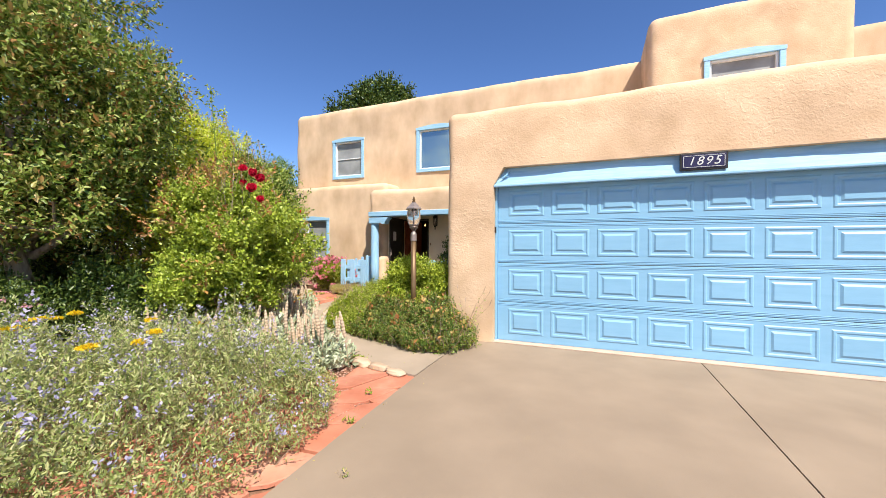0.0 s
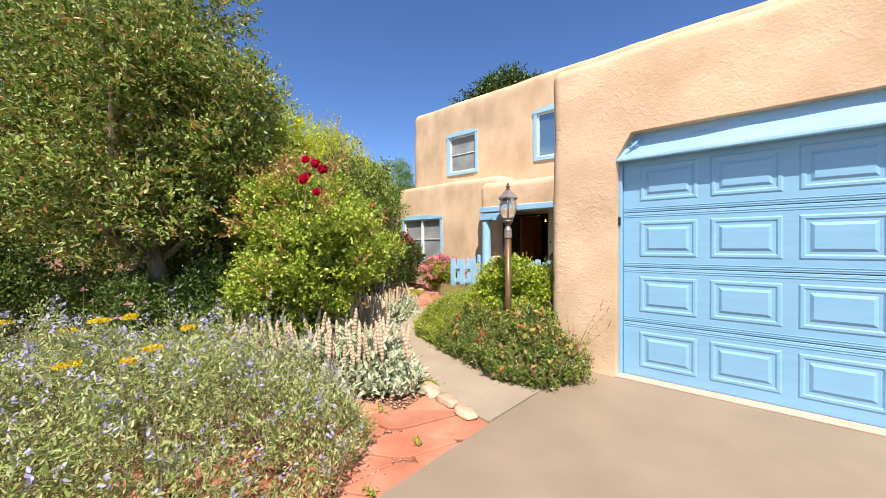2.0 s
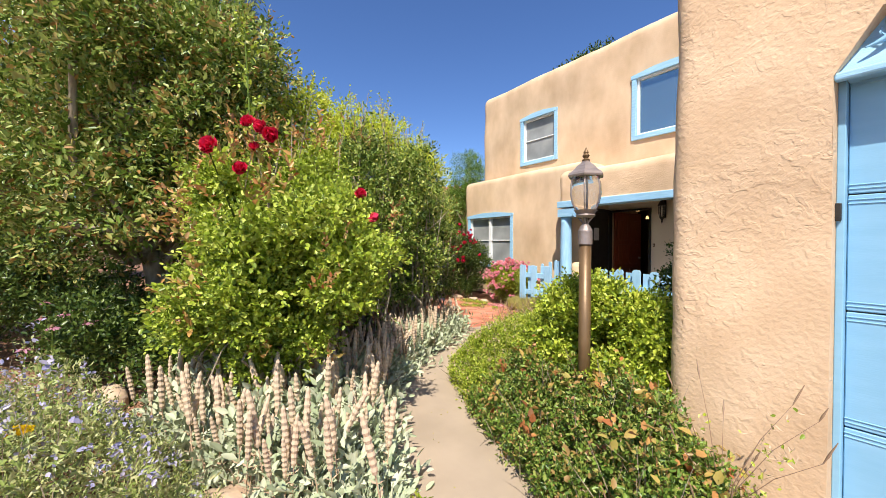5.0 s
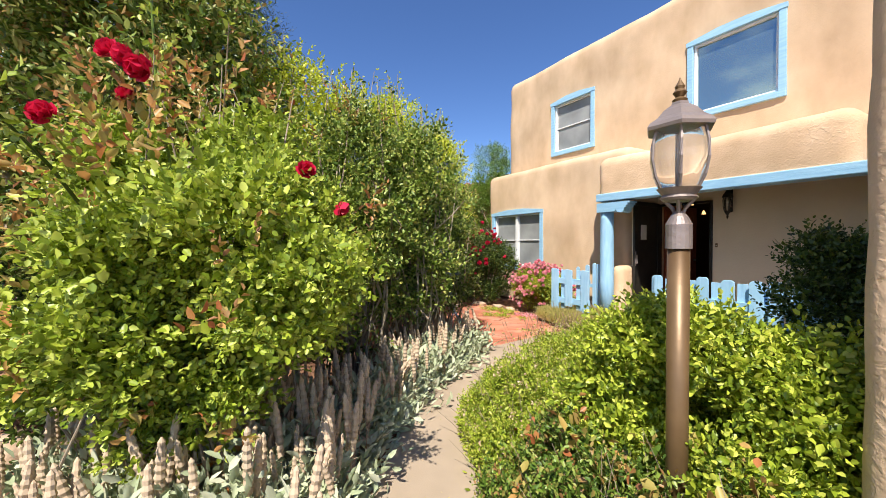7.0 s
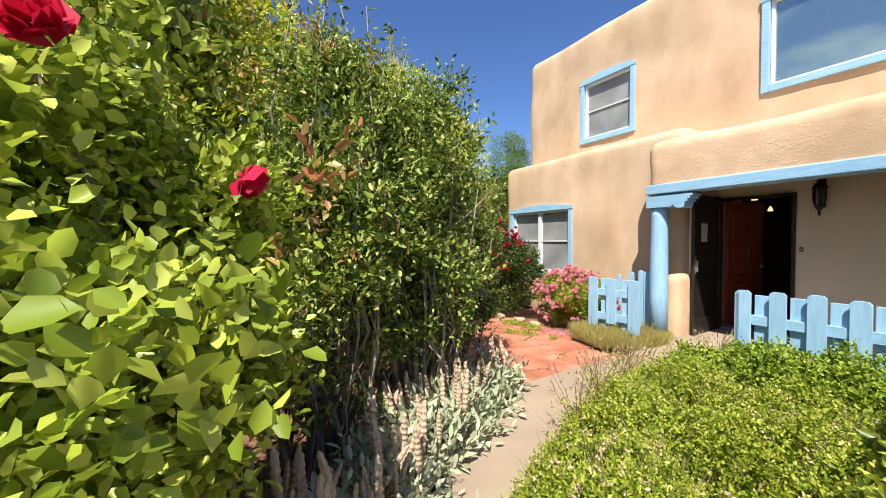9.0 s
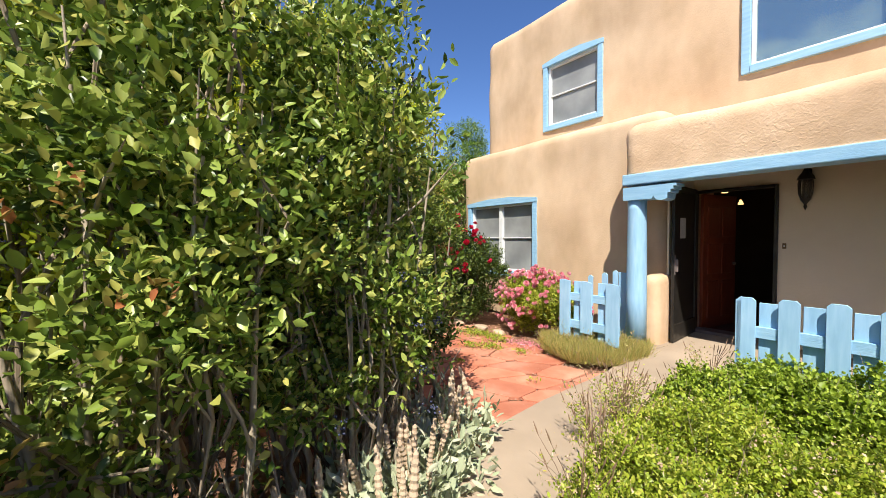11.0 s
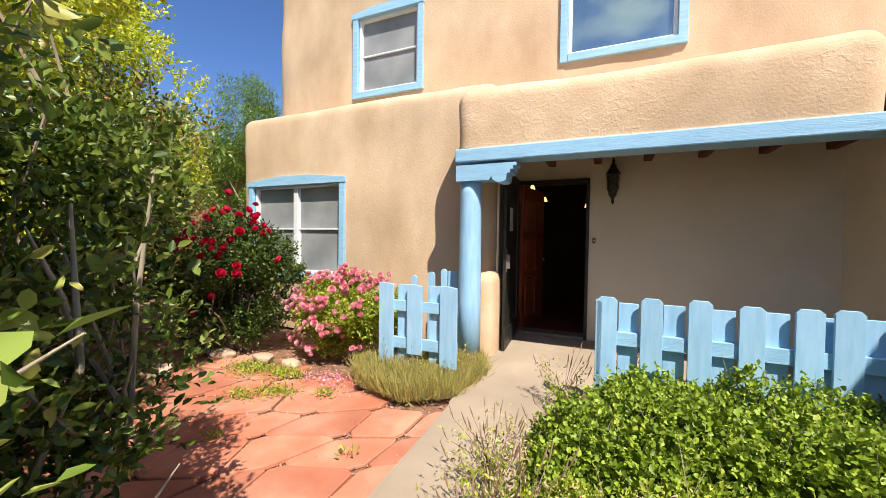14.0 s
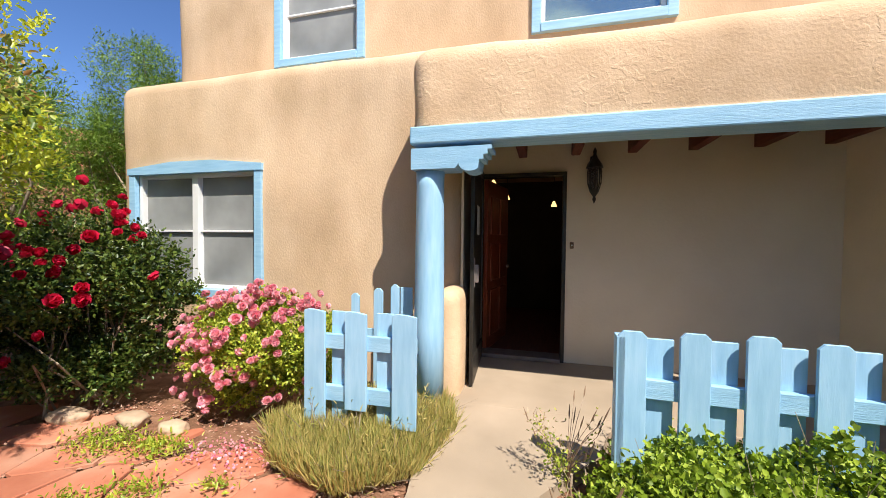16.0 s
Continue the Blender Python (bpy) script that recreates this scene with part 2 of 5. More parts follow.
P_RED = leafmat("red_petal", [(0.55, 0.005, 0.04), (0.78, 0.03, 0.10), (0.40, 0.0, 0.02)], 0.3)
P_PINK = leafmat("pink_petal", [(0.92, 0.20, 0.34), (0.92, 0.36, 0.46), (0.90, 0.55, 0.58)], 0.3)
P_BLUE = leafmat("lilac_petal", [(0.34, 0.32, 0.52), (0.46, 0.43, 0.62), (0.52, 0.47, 0.58)], 0.3)
P_YELLOW = leafmat("yellow_petal", [(0.75, 0.50, 0.01), (0.85, 0.62, 0.02)], 0.3)
P_BERRY = leafmat("blue_berry", [(0.05, 0.06, 0.12), (0.10, 0.11, 0.2)], 0.0)
SEEDBROWN = leafmat("brown_seed_spike", [(0.20, 0.12, 0.08), (0.33, 0.22, 0.14)], 0.0)
P_CONE = leafmat("coneflower_petal", [(0.5, 0.2, 0.3), (0.6, 0.3, 0.38)], 0.3)


# ---- mesh helpers ----
def part(name, bm, material, parent=None, label="", smooth=False):
    me = bpy.data.meshes.new(name)
    bm.to_mesh(me)
    bm.free()
    me.materials.append(material)
    if smooth:
        me.shade_smooth()
    ob = new(name, me)
    ob.parent = parent
    if label:
        tagged(ob, label)
    return ob


def thing(name, m, label, category, group="", kind=""):
    ob = new(name)
    ob.matrix_world = m
    ob.empty_display_size = 0.1
    return tagged(ob, label, category, group, kind)


def box(x0, x1, y0, y1, z0, z1, bev=0.0, seg=2, bm=None):
    b2 = bmesh.new()
    bmesh.ops.create_cube(b2, size=1)
    for v in b2.verts:
        v.co = Vector((x0 + (v.co.x + .5) * (x1 - x0), y0 + (v.co.y + .5) * (y1 - y0), z0 + (v.co.z + .5) * (z1 - z0)))
    if bev:
        bmesh.ops.bevel(b2, geom=b2.edges[:], offset=bev, segments=seg, affect="EDGES", profile=0.5)
    if bm is None:
        return b2
    tmp = bpy.data.meshes.new("t")
    b2.to_mesh(tmp)
    b2.free()
    bm.from_mesh(tmp)
    bpy.data.meshes.remove(tmp)
    return bm


def prism(pts, z0, z1, bm=None, bev=0.0):
    """A plate of a plan outline between two heights."""
    bm = bm or bmesh.new()
    lo = [bm.verts.new((x, y, z0)) for x, y in pts]
    hi = [bm.verts.new((x, y, z1)) for x, y in pts]
    bm.faces.new(hi)
    bm.faces.new(lo[::-1])
    n = len(pts)
    for i in range(n):
        bm.faces.new((lo[i], lo[(i + 1) % n], hi[(i + 1) % n], hi[i]))
    bmesh.ops.recalc_face_normals(bm, faces=bm.faces[:])
    return bm


def extrude_y(pts, y0, y1):
    """A plate of an outline in x and z between two depths."""
    bm = bmesh.new()
    lo = [bm.verts.new((x, y0, z)) for x, z in pts]
    hi = [bm.verts.new((x, y1, z)) for x, z in pts]
    bm.faces.new(hi)
    bm.faces.new(lo[::-1])
    n = len(pts)
    for i in range(n):
        bm.faces.new((lo[i], lo[(i + 1) % n], hi[(i + 1) % n], hi[i]))
    bmesh.ops.recalc_face_normals(bm, faces=bm.faces[:])
    return bm


def extrude_x(pts, x0, x1):
    bm = bmesh.new()
    lo = [bm.verts.new((x0, y, z)) for y, z in pts]
    hi = [bm.verts.new((x1, y, z)) for y, z in pts]
    bm.faces.new(hi)
    bm.faces.new(lo[::-1])
    n = len(pts)
    for i in range(n):
        bm.faces.new((lo[i], lo[(i + 1) % n], hi[(i + 1) % n], hi[i]))
    bmesh.ops.recalc_face_normals(bm, faces=bm.faces[:])
    return bm


def lathe(profile, seg=24, bm=None, cx=0, cy=0):
    bm = bm or bmesh.new()
    rings = []
    for r, z in profile:
        rings.append([bm.verts.new((cx + r * math.cos(2 * math.pi * i / seg), cy + r * math.sin(2 * math.pi * i / seg), z)) for i in range(seg)])
    for a, b in zip(rings, rings[1:]):
        for i in range(seg):
            bm.faces.new((a[i], a[(i + 1) % seg], b[(i + 1) % seg], b[i]))
    bm.faces.new(rings[0][::-1])
    bm.faces.new(rings[-1])
    return bm


def tube(bm, pts, radii, seg=6):
    """A bent, tapering limb through points."""
    rings = []
    for i, p in enumerate(pts):
        d = (Vector(pts[min(i + 1, len(pts) - 1)]) - Vector(pts[max(i - 1, 0)])).normalized()
        a = d.orthogonal().normalized()
        b = d.cross(a)
        rings.append([bm.verts.new(Vector(p) + radii[i] * (a * math.cos(2 * math.pi * k / seg) + b * math.sin(2 * math.pi * k / seg))) for k in range(seg)])
    for r0, r1 in zip(rings, rings[1:]):
        off = min(range(seg), key=lambda o: (r0[0].co - r1[o].co).length)
        for k in range(seg):
            bm.faces.new((r0[k], r0[(k + 1) % seg], r1[(k + 1 + off) % seg], r1[(k + off) % seg]))


def adobe(name, x0, x1, y0, y1, z0, z1, r, cutters=(), material=None, step=0.16, wob=0.018, parent=None, rv=None):
    """A hand-plastered block: soft top and corners, slightly uneven faces, with openings cut through."""
    nx, ny, nz = [max(2, min(90, int(d / step))) for d in (x1 - x0, y1 - y0, z1 - z0)]
    cx, cy, cz = (x0 + x1) / 2, (y0 + y1) / 2, (z0 + z1) / 2
    hx, hy, hz = (x1 - x0) / 2, (y1 - y0) / 2, (z1 - z0) / 2
    bm = bmesh.new()
    verts = {}

    def knots(n, h):
        # finer near the ends, for the rounding
        ks = [-h, -h + r * .15, -h + r * .4, -h + r * .7, -h + r]
        m = max(1, int((2 * h - 2 * r) / step))
        mid = [(-h + r) + (2 * h - 2 * r) * i / m for i in range(1, m)]
        return ks + mid + [-k for k in ks[::-1]]
    kx, ky, kz = knots(nx, hx), knots(ny, hy), knots(nz, hz)

    def vert(i, j, k):
        key = (i, j, k)
        if key not in verts:
            p = Vector((kx[i], ky[j], kz[k]))
            rr = r
            q = Vector((max(-hx + rr, min(hx - rr, p.x)), max(-hy + rr, min(hy - rr, p.y)), min(hz - rr, p.z)))
            if p.z < hz - rr:
                q.z = p.z
            d = p - q
            if d.length > 1e-6:
                p = q + d.normalized() * rr
            w = Vector((cx, cy, cz)) + p
            n1 = noise.noise_vector(w * 0.9) * wob * 1.6 + noise.noise_vector(w * 3.1) * wob * 0.5
            if w.z - z0 < 0.05:
                n1.z = 0
            verts[key] = bm.verts.new(w + n1)
        return verts[key]
    X, Y, Z = len(kx) - 1, len(ky) - 1, len(kz) - 1
    for i in range(X):
        for j in range(Y):
            bm.faces.new((vert(i, j, Z), vert(i + 1, j, Z), vert(i + 1, j + 1, Z), vert(i, j + 1, Z)))
            bm.faces.new((vert(i, j, 0), vert(i, j + 1, 0), vert(i + 1, j + 1, 0), vert(i + 1, j, 0)))
    for i in range(X):
        for k in range(Z):
            bm.faces.new((vert(i, 0, k), vert(i + 1, 0, k), vert(i + 1, 0, k + 1), vert(i, 0, k + 1)))
            bm.faces.new((vert(i, Y, k), vert(i, Y, k + 1), vert(i + 1, Y, k + 1), vert(i + 1, Y, k)))
    for j in range(Y):
        for k in range(Z):
            bm.faces.new((vert(0, j, k), vert(0, j, k + 1), vert(0, j + 1, k + 1), vert(0, j + 1, k)))
            bm.faces.new((vert(X, j, k), vert(X, j + 1, k), vert(X, j + 1, k + 1), vert(X, j, k + 1)))
    bmesh.ops.recalc_face_normals(bm, faces=bm.faces[:])
    ob = part(name, bm, material or STUCCO, parent, smooth=True)
    made = []
    for c in cutters:
        me = bpy.data.meshes.new("cut")
        cb = c if isinstance(c, bmesh.types.BMesh) else box(*c)
        cb.to_mesh(me)
        cb.free()
        made.append(new("cut", me))
        md = ob.modifiers.new("b", "BOOLEAN")
        md.object, md.operation, md.solver = made[-1], "DIFFERENCE", "EXACT"
    if made:
        me = bpy.data.meshes.new_from_object(ob.evaluated_get(bpy.context.evaluated_depsgraph_get()))
        ob.modifiers.clear()
        ob.data = me
        me.name = name
        me.set_sharp_from_angle(angle=radians(40))
        for c in made:
            bpy.data.objects.remove(c)
    return tagged(ob, kind="structure")


# ---- the ground ----
def struct(ob, label=""):
    return tagged(ob, label, kind="structure")


bm = bmesh.new()
G = 60
xs = [-150, -80, -40, -20] + [-12 + i * .4 for i in range(56)] + [20, 40, 80, 150]
ys = [-150, -80, -40, -20] + [-12 + i * .4 for i in range(56)] + [20, 40, 80, 200]
grid = [[bm.verts.new((x, y, -0.045 + (0.02 * noise.noise(Vector((x, y, 0))) if abs(x) < 12 else 0))) for x in xs] for y in ys]
for a, b in zip(grid, grid[1:]):
    for i in range(len(xs) - 1):
        bm.faces.new((a[i], a[i + 1], b[i + 1], b[i]))
ground = struct(part("ground", bm, DIRT, smooth=True), "bare reddish dirt ground")
DRIVE_L = [(-0.37, -1.0), (-0.37, -1.72), (-0.33, -3.0), (-0.28, -4.0), (-0.2, -12)]
drive = struct(part("driveway", prism([(2.375, -12), (2.375, 0.02), (-0.5, 0.02), (-0.5, -.96)] + DRIVE_L, -.08, 0.0), CONCRETE), "sunlit tan concrete driveway slab")
struct(part("driveway", prism([(2.386, -12), (12, -12), (12, 0.02), (2.386, 0.02)], -.08, 0.0), CONCRETE), "sunlit tan concrete driveway slab")
PL = [(-.385, -1.73), (-.75, -1.66), (-1.13, -1.56), (-1.6, -1.42), (-2.18, -1.20), (-2.49, -.96), (-2.84, -.67), (-3.25, -.34), (-3.62, .23), (-4.05, .85), (-4.33, 1.35), (-4.41, 2.07), (-4.43, 2.68), (-4.45, 3.24), (-4.5, 3.55), (-4.46, 4.3)]
PR = [(-.385, -.9), (-1.34, -.70), (-1.93, -.55), (-2.55, -.30), (-2.75, -.15), (-3.2, .5), (-3.5, 1.0), (-3.66, 1.6), (-3.69, 2.2), (-3.76, 2.9), (-3.74, 3.4), (-3.4, 3.8), (-3.2, 4.3)]
walkway = prism(PR + PL[::-1], -.08, 0.004)
for v in walkway.verts:
    if v.co.z > 0:
        v.co.z += .098 * min(1, max(0, (v.co.y - 3.2) / 1.1))
struct(part("path", walkway, PATHMAT), "curved concrete garden path")
struct(part("porch_floor", box(-4.50, -1.05, 4.25, 5.60, -.05, .10, .012), PATHMAT), "raised concrete porch slab")

# ---- the house ----
house_upper = adobe("wall_upper", -8.78, 9.0, 5.46, 11, 0, 5.99, .22,
                    [(-7.04, -5.91, 5.0, 5.66, 3.64, 4.84), (-3.84, -2.61, 5.0, 5.66, 3.66, 4.91), (-4.48, -1.05, 4.0, 5.56, -.2, 2.56),
                     (-4.45, -3.54, 5.0, 9.0, 0.10, 2.13), (-5.4, -2.8, 5.75, 9.5, .10, 2.5)], STUCCO_FINE)
house_low = adobe("wall_lower", -8.70, -4.48, 4.67, 6.5, 0, 3.21, .16, [(-8.42, -6.70, 4.2, 4.89, .81, 2.14)], STUCCO_FINE)
adobe("wall_parapet", -4.77, -1.50, 4.08, 4.62, 2.262, 2.90, .18, wob=.02)
adobe("wall_porch_roof", -4.73, -1.1, 4.50, 5.62, 2.54, 2.80, .08, wob=.01)
# thin panels added over the recess walls to carry the brightened stucco
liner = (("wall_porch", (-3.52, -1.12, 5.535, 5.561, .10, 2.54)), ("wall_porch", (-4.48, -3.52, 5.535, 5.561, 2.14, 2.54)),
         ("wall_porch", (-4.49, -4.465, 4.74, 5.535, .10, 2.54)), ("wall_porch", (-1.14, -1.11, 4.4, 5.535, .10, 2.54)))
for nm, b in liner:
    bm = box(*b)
    tagged(part(nm, bm, STUCCO_BOUNCE), kind="structure")
adobe("wall_porch_end", -1.12, -.50, 4.3, 5.6, 0, 2.7, .12)
adobe("wall_garage", -0.685, 9.0, -0.14, 5.6, 0, 3.18, .12, [extrude_y([(0, -.1), (4.74, -.1), (4.74, 2.11), (4.60, 2.35), (0.14, 2.35), (0, 2.11)], -.6, .06)], wob=.022)
adobe("wall_block", 2.31, 5.65, 4.0, 9, 0, 6.2, .2, [(3.30, 4.52, 3.7, 4.2, 4.0, 5.08)])
adobe("wall_buttress", -4.65, -4.41, 4.32, 4.9, 0, 0.99, .11, wob=.01)


# ---- windows ----
def window(name, x0, x1, y, z0, z1, kind, label, rise=.06, tw=.095):
    w = thing(name, pose((x0 + x1) / 2, y, z0), label, "window", kind="structure")
    hw, h = (x1 - x0) / 2, z1 - z0
    t = part("trim_side", box(-hw - tw, -hw, -.035, .02, -tw, h + .0, .006), BLUE_BEAM, w)
    part("trim_side", box(hw, hw + tw, -.035, .02, -tw, h + .0, .006), BLUE_BEAM, w)
    part("sill", box(-hw, hw, -.045, .02, -tw, 0, .006), BLUE_BEAM, w)
    part("trim_head", extrude_y([(-hw - tw - .01, h), (hw + tw + .01, h), (hw + tw + .01, h + tw * .75), (0.35 * hw, h + tw * .75 + rise), (-0.35 * hw, h + tw * .75 + rise), (-hw - tw - .01, h + tw * .75)], -.045, .02), BLUE_BEAM, w)
    f = .042
    for nm, b in (("frame_side", (-hw, -hw + f, 0, h)), ("frame_side", (hw - f, hw, 0, h)), ("frame_sill", (-hw + f, hw - f, 0, f)), ("frame_head", (-hw + f, hw - f, h - f, h))):
        part(nm, box(b[0], b[1], .02, .10, b[2], b[3], .004), WHITE, w)
    cols = [(-hw + f, hw - f)]
    if kind == "double":
        part("mullion", box(-.04, .04, .015, .10, f, h - f, .004), WHITE, w)
        cols = [(-hw + f, -.04), (.04, hw - f)]
    for a, b in cols:
        if kind == "picture":
            part("pane", box(a, b, .06, .068, f, h - f), GLASS, w, "reflecting clear pane")
            continue
        part("rail", box(a, b, .045, .075, h / 2 - .012, h / 2 + .012, .003), WHITE, w)
        part("pane", box(a, b, .075, .082, f, h / 2 - .012), SCREEN, w, "dusty grey insect screen")
        part("pane", box(a, b, .082, .09, h / 2 + .012, h - f), SCREEN, w, "dusty grey insect screen")
        for xx in (a + .008, b - .008):
            part("screen_frame", box(xx - .008, xx + .008, .06, .076, f, h / 2 - .012), WHITE, w)
    return w


window("window_1", -7.01, -5.94, 5.46, 3.66, 4.82, "single", "small two-sash window with white frame and pale blue trim")
window("window_2", -3.815, -2.63, 5.46, 3.68, 4.885, "picture", "square upstairs picture window with blue trim reflecting clouds")
window("window_3", -8.38, -6.713, 4.67, .83, 2.12, "double", "paired ground-floor sash windows with pale blue trim")
window("window_4", 3.39, 4.51, 4.0, 4.0, 5.06, "single", "upper window with blue trim behind the garage parapet")


# ---- garage door ----
def garage_door():
    g = thing("door_garage", pose(0, 0, 0), "wide pale blue panelled sectional garage door, closed", "garage door", kind="structure")
    for s in range(4):
        z0, z1 = .533 * s + .006, .533 * (s + 1) - .001
        bm = box(0.03, 4.71, 0.0, .04, z0, z1, .004, 1)
        for dz in (.018, .036):
            box(0.03, 4.71, -.004, .001, z1 - dz - .006, z1 - dz, .002, 1, bm)
            if s:
                box(0.03, 4.71, -.004, .001, z0 + dz, z0 + dz + .006, .002, 1, bm)
        part("section", bm, BLUE, g)
    for s in range(4):
        for c in range(8):
            x0 = .175 + .5605 * c
            zz = .533 * s + .105
            bm = bmesh.new()
            W, Hh = .47, .345
            rings = [(0, 0), (.012, -.007), (.03, -.007), (.042, .0), (.062, .0), (.085, -.012)]
            loops = []
            for ins, d in rings:
                loops.append([bm.verts.new(v) for v in ((x0 + ins, -.0005 + d, zz + ins), (x0 + W - ins, -.0005 + d, zz + ins), (x0 + W - ins, -.0005 + d, zz + Hh - ins), (x0 + ins, -.0005 + d, zz + Hh - ins))])
            for a, b in zip(loops, loops[1:]):
                for i in range(4):
                    bm.faces.new((a[i], a[(i + 1) % 4], b[(i + 1) % 4], b[i]))
            bm.faces.new(loops[-1])
            part("panel", bm, BLUE, g)
    for x0, x1 in ((0.0, .028), (4.712, 4.74)):
        part("side_trim", box(x0, x1, -.05, .03, 0, 2.11, .004), BLUE, g)
    part("sensor_bracket", box(-.012, .02, -.075, -.05, 1.48, 1.56, .004), BLACK, g)
    part("bottom_seal", box(.03, 4.71, -.01, .03, .0, .012), BLACK, g)
    return g


garage_door()
head = thing("garage_header", pose(0, 0, .04), "sloping pale blue painted board over the garage door", "trim", kind="structure")
part("fascia", extrude_x([(-.125, 2.075), (-.11, 2.07), (-.015, 2.325), (-.035, 2.33)], .01, 4.73), BLUE_BEAM, head)
part("lip", box(.0, 4.74, -.145, -.105, 2.05, 2.085, .008), BLUE_BEAM, head)
part("soffit", box(.03, 4.71, -.105, .05, 2.065, 2.08), BLUE, head)
part("threshold", box(0.0, 4.74, -.15, .03, -.04, -.028, .004), SILL, head, "pinkish concrete threshold strip")

# ---- neighbour's house beyond the garden ----
nb = thing("neighbour_house", pose(-16.5, 10.5, -.03, 0, 0, 35), "small terracotta-walled house with a red tiled gable roof beyond the garden", "house")
part("wall", box(-3, 3, -2.2, 2.2, 0, 3.5), NEIGHBOUR, nb)
for sy in (-1, 1):
    bm = bmesh.new()
    for i in range(18):
        x = -3.3 + i * .388
        tube(bm, [(x, sy * 2.6, 3.35), (x, 0, 4.62)], [.16, .16], 6)
    part("roof_slope", bm, ROOFTILE, nb, smooth=True)
for sx in (-1, 1):
    part("gable", extrude_x([(-2.2, 3.5), (2.2, 3.5), (0, 4.55)], sx * 3.0 - .06, sx * 3.0 + .06), NEIGHBOUR, nb)
    part("verge_board", extrude_x([(-2.7, 3.25), (-2.7, 3.42), (0, 4.76), (2.7, 3.42), (2.7, 3.25), (0, 4.58)], sx * 3.5 - .03, sx * 3.5 + .03), DARKWOOD, nb)


# ---- porch timber ----
beam = thing("porch_beam", pose(-.28, .38, .105), "pale blue painted porch beam carried on a round post", "beam", kind="structure")
part("beam", box(-4.47, -.72, 3.67, 3.92, 2.03, 2.165, .012), BLUE_BEAM, beam)
prof = [(-4.46, 2.03), (-4.46, 1.87), (-4.11, 1.87)]
for i in range(9):
    a = math.pi + math.pi * .75 * i / 8
    prof.append((-4.0 + .085 * math.cos(a), 1.905 + .06 * math.sin(a)))
prof += [(-3.93, 1.93), (-3.90, 1.93), (-3.90, 1.965), (-3.87, 1.965), (-3.87, 2.0), (-3.84, 2.0), (-3.84, 2.03)]
prof = [(x, z - .03) for x, z in prof]
part("corbel", extrude_y(prof, 3.68, 3.91), BLUE_BEAM, beam)
bm = lathe([(.122, -.085), (.120, .6), (.116, 1.2), (.110, 1.72), (.113, 1.84)], 24, None, -4.345, 3.82)
part("post", bm, BLUE_WOOD, beam, smooth=True)
for i in range(6):
    r = part("rafter", box(-3.98 + .545 * i - .045, -3.98 + .545 * i + .045, 4.3, 5.56, 2.31, 2.44, .008), DARKWOOD)
    tagged(r, "dark red-brown porch rafter end", "rafter", "porch rafters")
struct(part("porch_ceiling", box(-4.46, -1.05, 4.32, 5.58, 2.44, 2.49), DARKWOOD), "dark board porch ceiling")


# ---- entrance ----
def entrance():
    d = thing("door_frame", pose(-.18, 0, 0), "dark framed front doorway standing open", "door frame", kind="structure")
    part("jamb", box(-4.29, -4.25, 5.50, 5.62, .10, 2.14, .004), BLACK, d)
    part("jamb", box(-3.38, -3.34, 5.50, 5.62, .10, 2.14, .004), BLACK, d)
    part("lintel", box(-4.25, -3.38, 5.50, 5.62, 2.10, 2.14, .004), BLACK, d)
    part("threshold", box(-4.25, -3.38, 5.46, 5.70, .10, .145, .008), PEWTER, d, "worn metal threshold")
    s = thing("storm_door", pose(-4.43, 5.47, .11, 0, 0, 4), "dark security storm door swung open against the porch wall", "door")
    for b in ((0, .035, -.90, -.84, 0, 2.04), (0, .035, -.06, 0, 0, 2.04), (0, .035, -.84, -.06, 1.96, 2.04), (0, .035, -.84, -.06, 0, .22)):
        part("frame", box(*b, .004), BLACK, s)
    part("screen", box(.014, .02, -.84, -.06, .22, 1.96), BLACK, s)
    h = part("handle", box(.035, .075, -.885, -.865, .92, 1.08, .008), PEWTER, s, "brushed metal handle")
    part("lock_plate", box(.034, .042, -.895, -.855, .88, 1.14, .004), PEWTER, s)
    part("notice", box(.036, .039, -.70, -.50, 1.35, 1.62), CREAM, s, "pale paper notice")
    w = thing("front_door", pose(-4.42, 5.66, .12, 0, 0, -10), "reddish brown carved wooden front door, open inward", "door")
    part("leaf", box(0, .045, 0, .86, 0, 1.98, .004), REDWOOD, w)
    for k, z in enumerate((.15, .80, 1.35)):
        for y in (.10, .47):
            part("raised_panel", box(.045, .06, y, y + .29, z, z + (.55 if k == 0 else .45), .012), REDWOOD, w)
    part("knob", box(.045, .09, .76, .80, .92, .96, .012, 3), PEWTER, w)


entrance()
# floor and back wall of the hall: indoor dimness is in their dark colours
struct(part("interior_floor", box(-5.4, -2.8, 5.62, 9.5, .06, .112), DARKWOOD), "wooden hall floor, toned dark for the unlit interior")
struct(part("wall_interior", box(-5.4, -2.8, 8.6, 8.7, .112, 2.5), INTERIOR), "hall wall coloured near black for the unlit interior")
for x, y, z, r in ((-4.47, 6.8, 2.22, .035), (-4.28, 6.9, 2.02, .03), (-3.62, 6.9, 1.91, .03)):
    lamp = thing("pendant_lamp", pose(x, y, z), "small warm glowing glass hall lamp", "lamp", "hall lamps")
    part("shade", lathe([(r * 1.3, -.02), (r * 1.2, .0), (r * .5, .05), (.01, .06)], 12), BULB, lamp)
    part("cord", box(-.004, .004, -.004, .004, .06, 2.5 - z), BLACK, lamp)


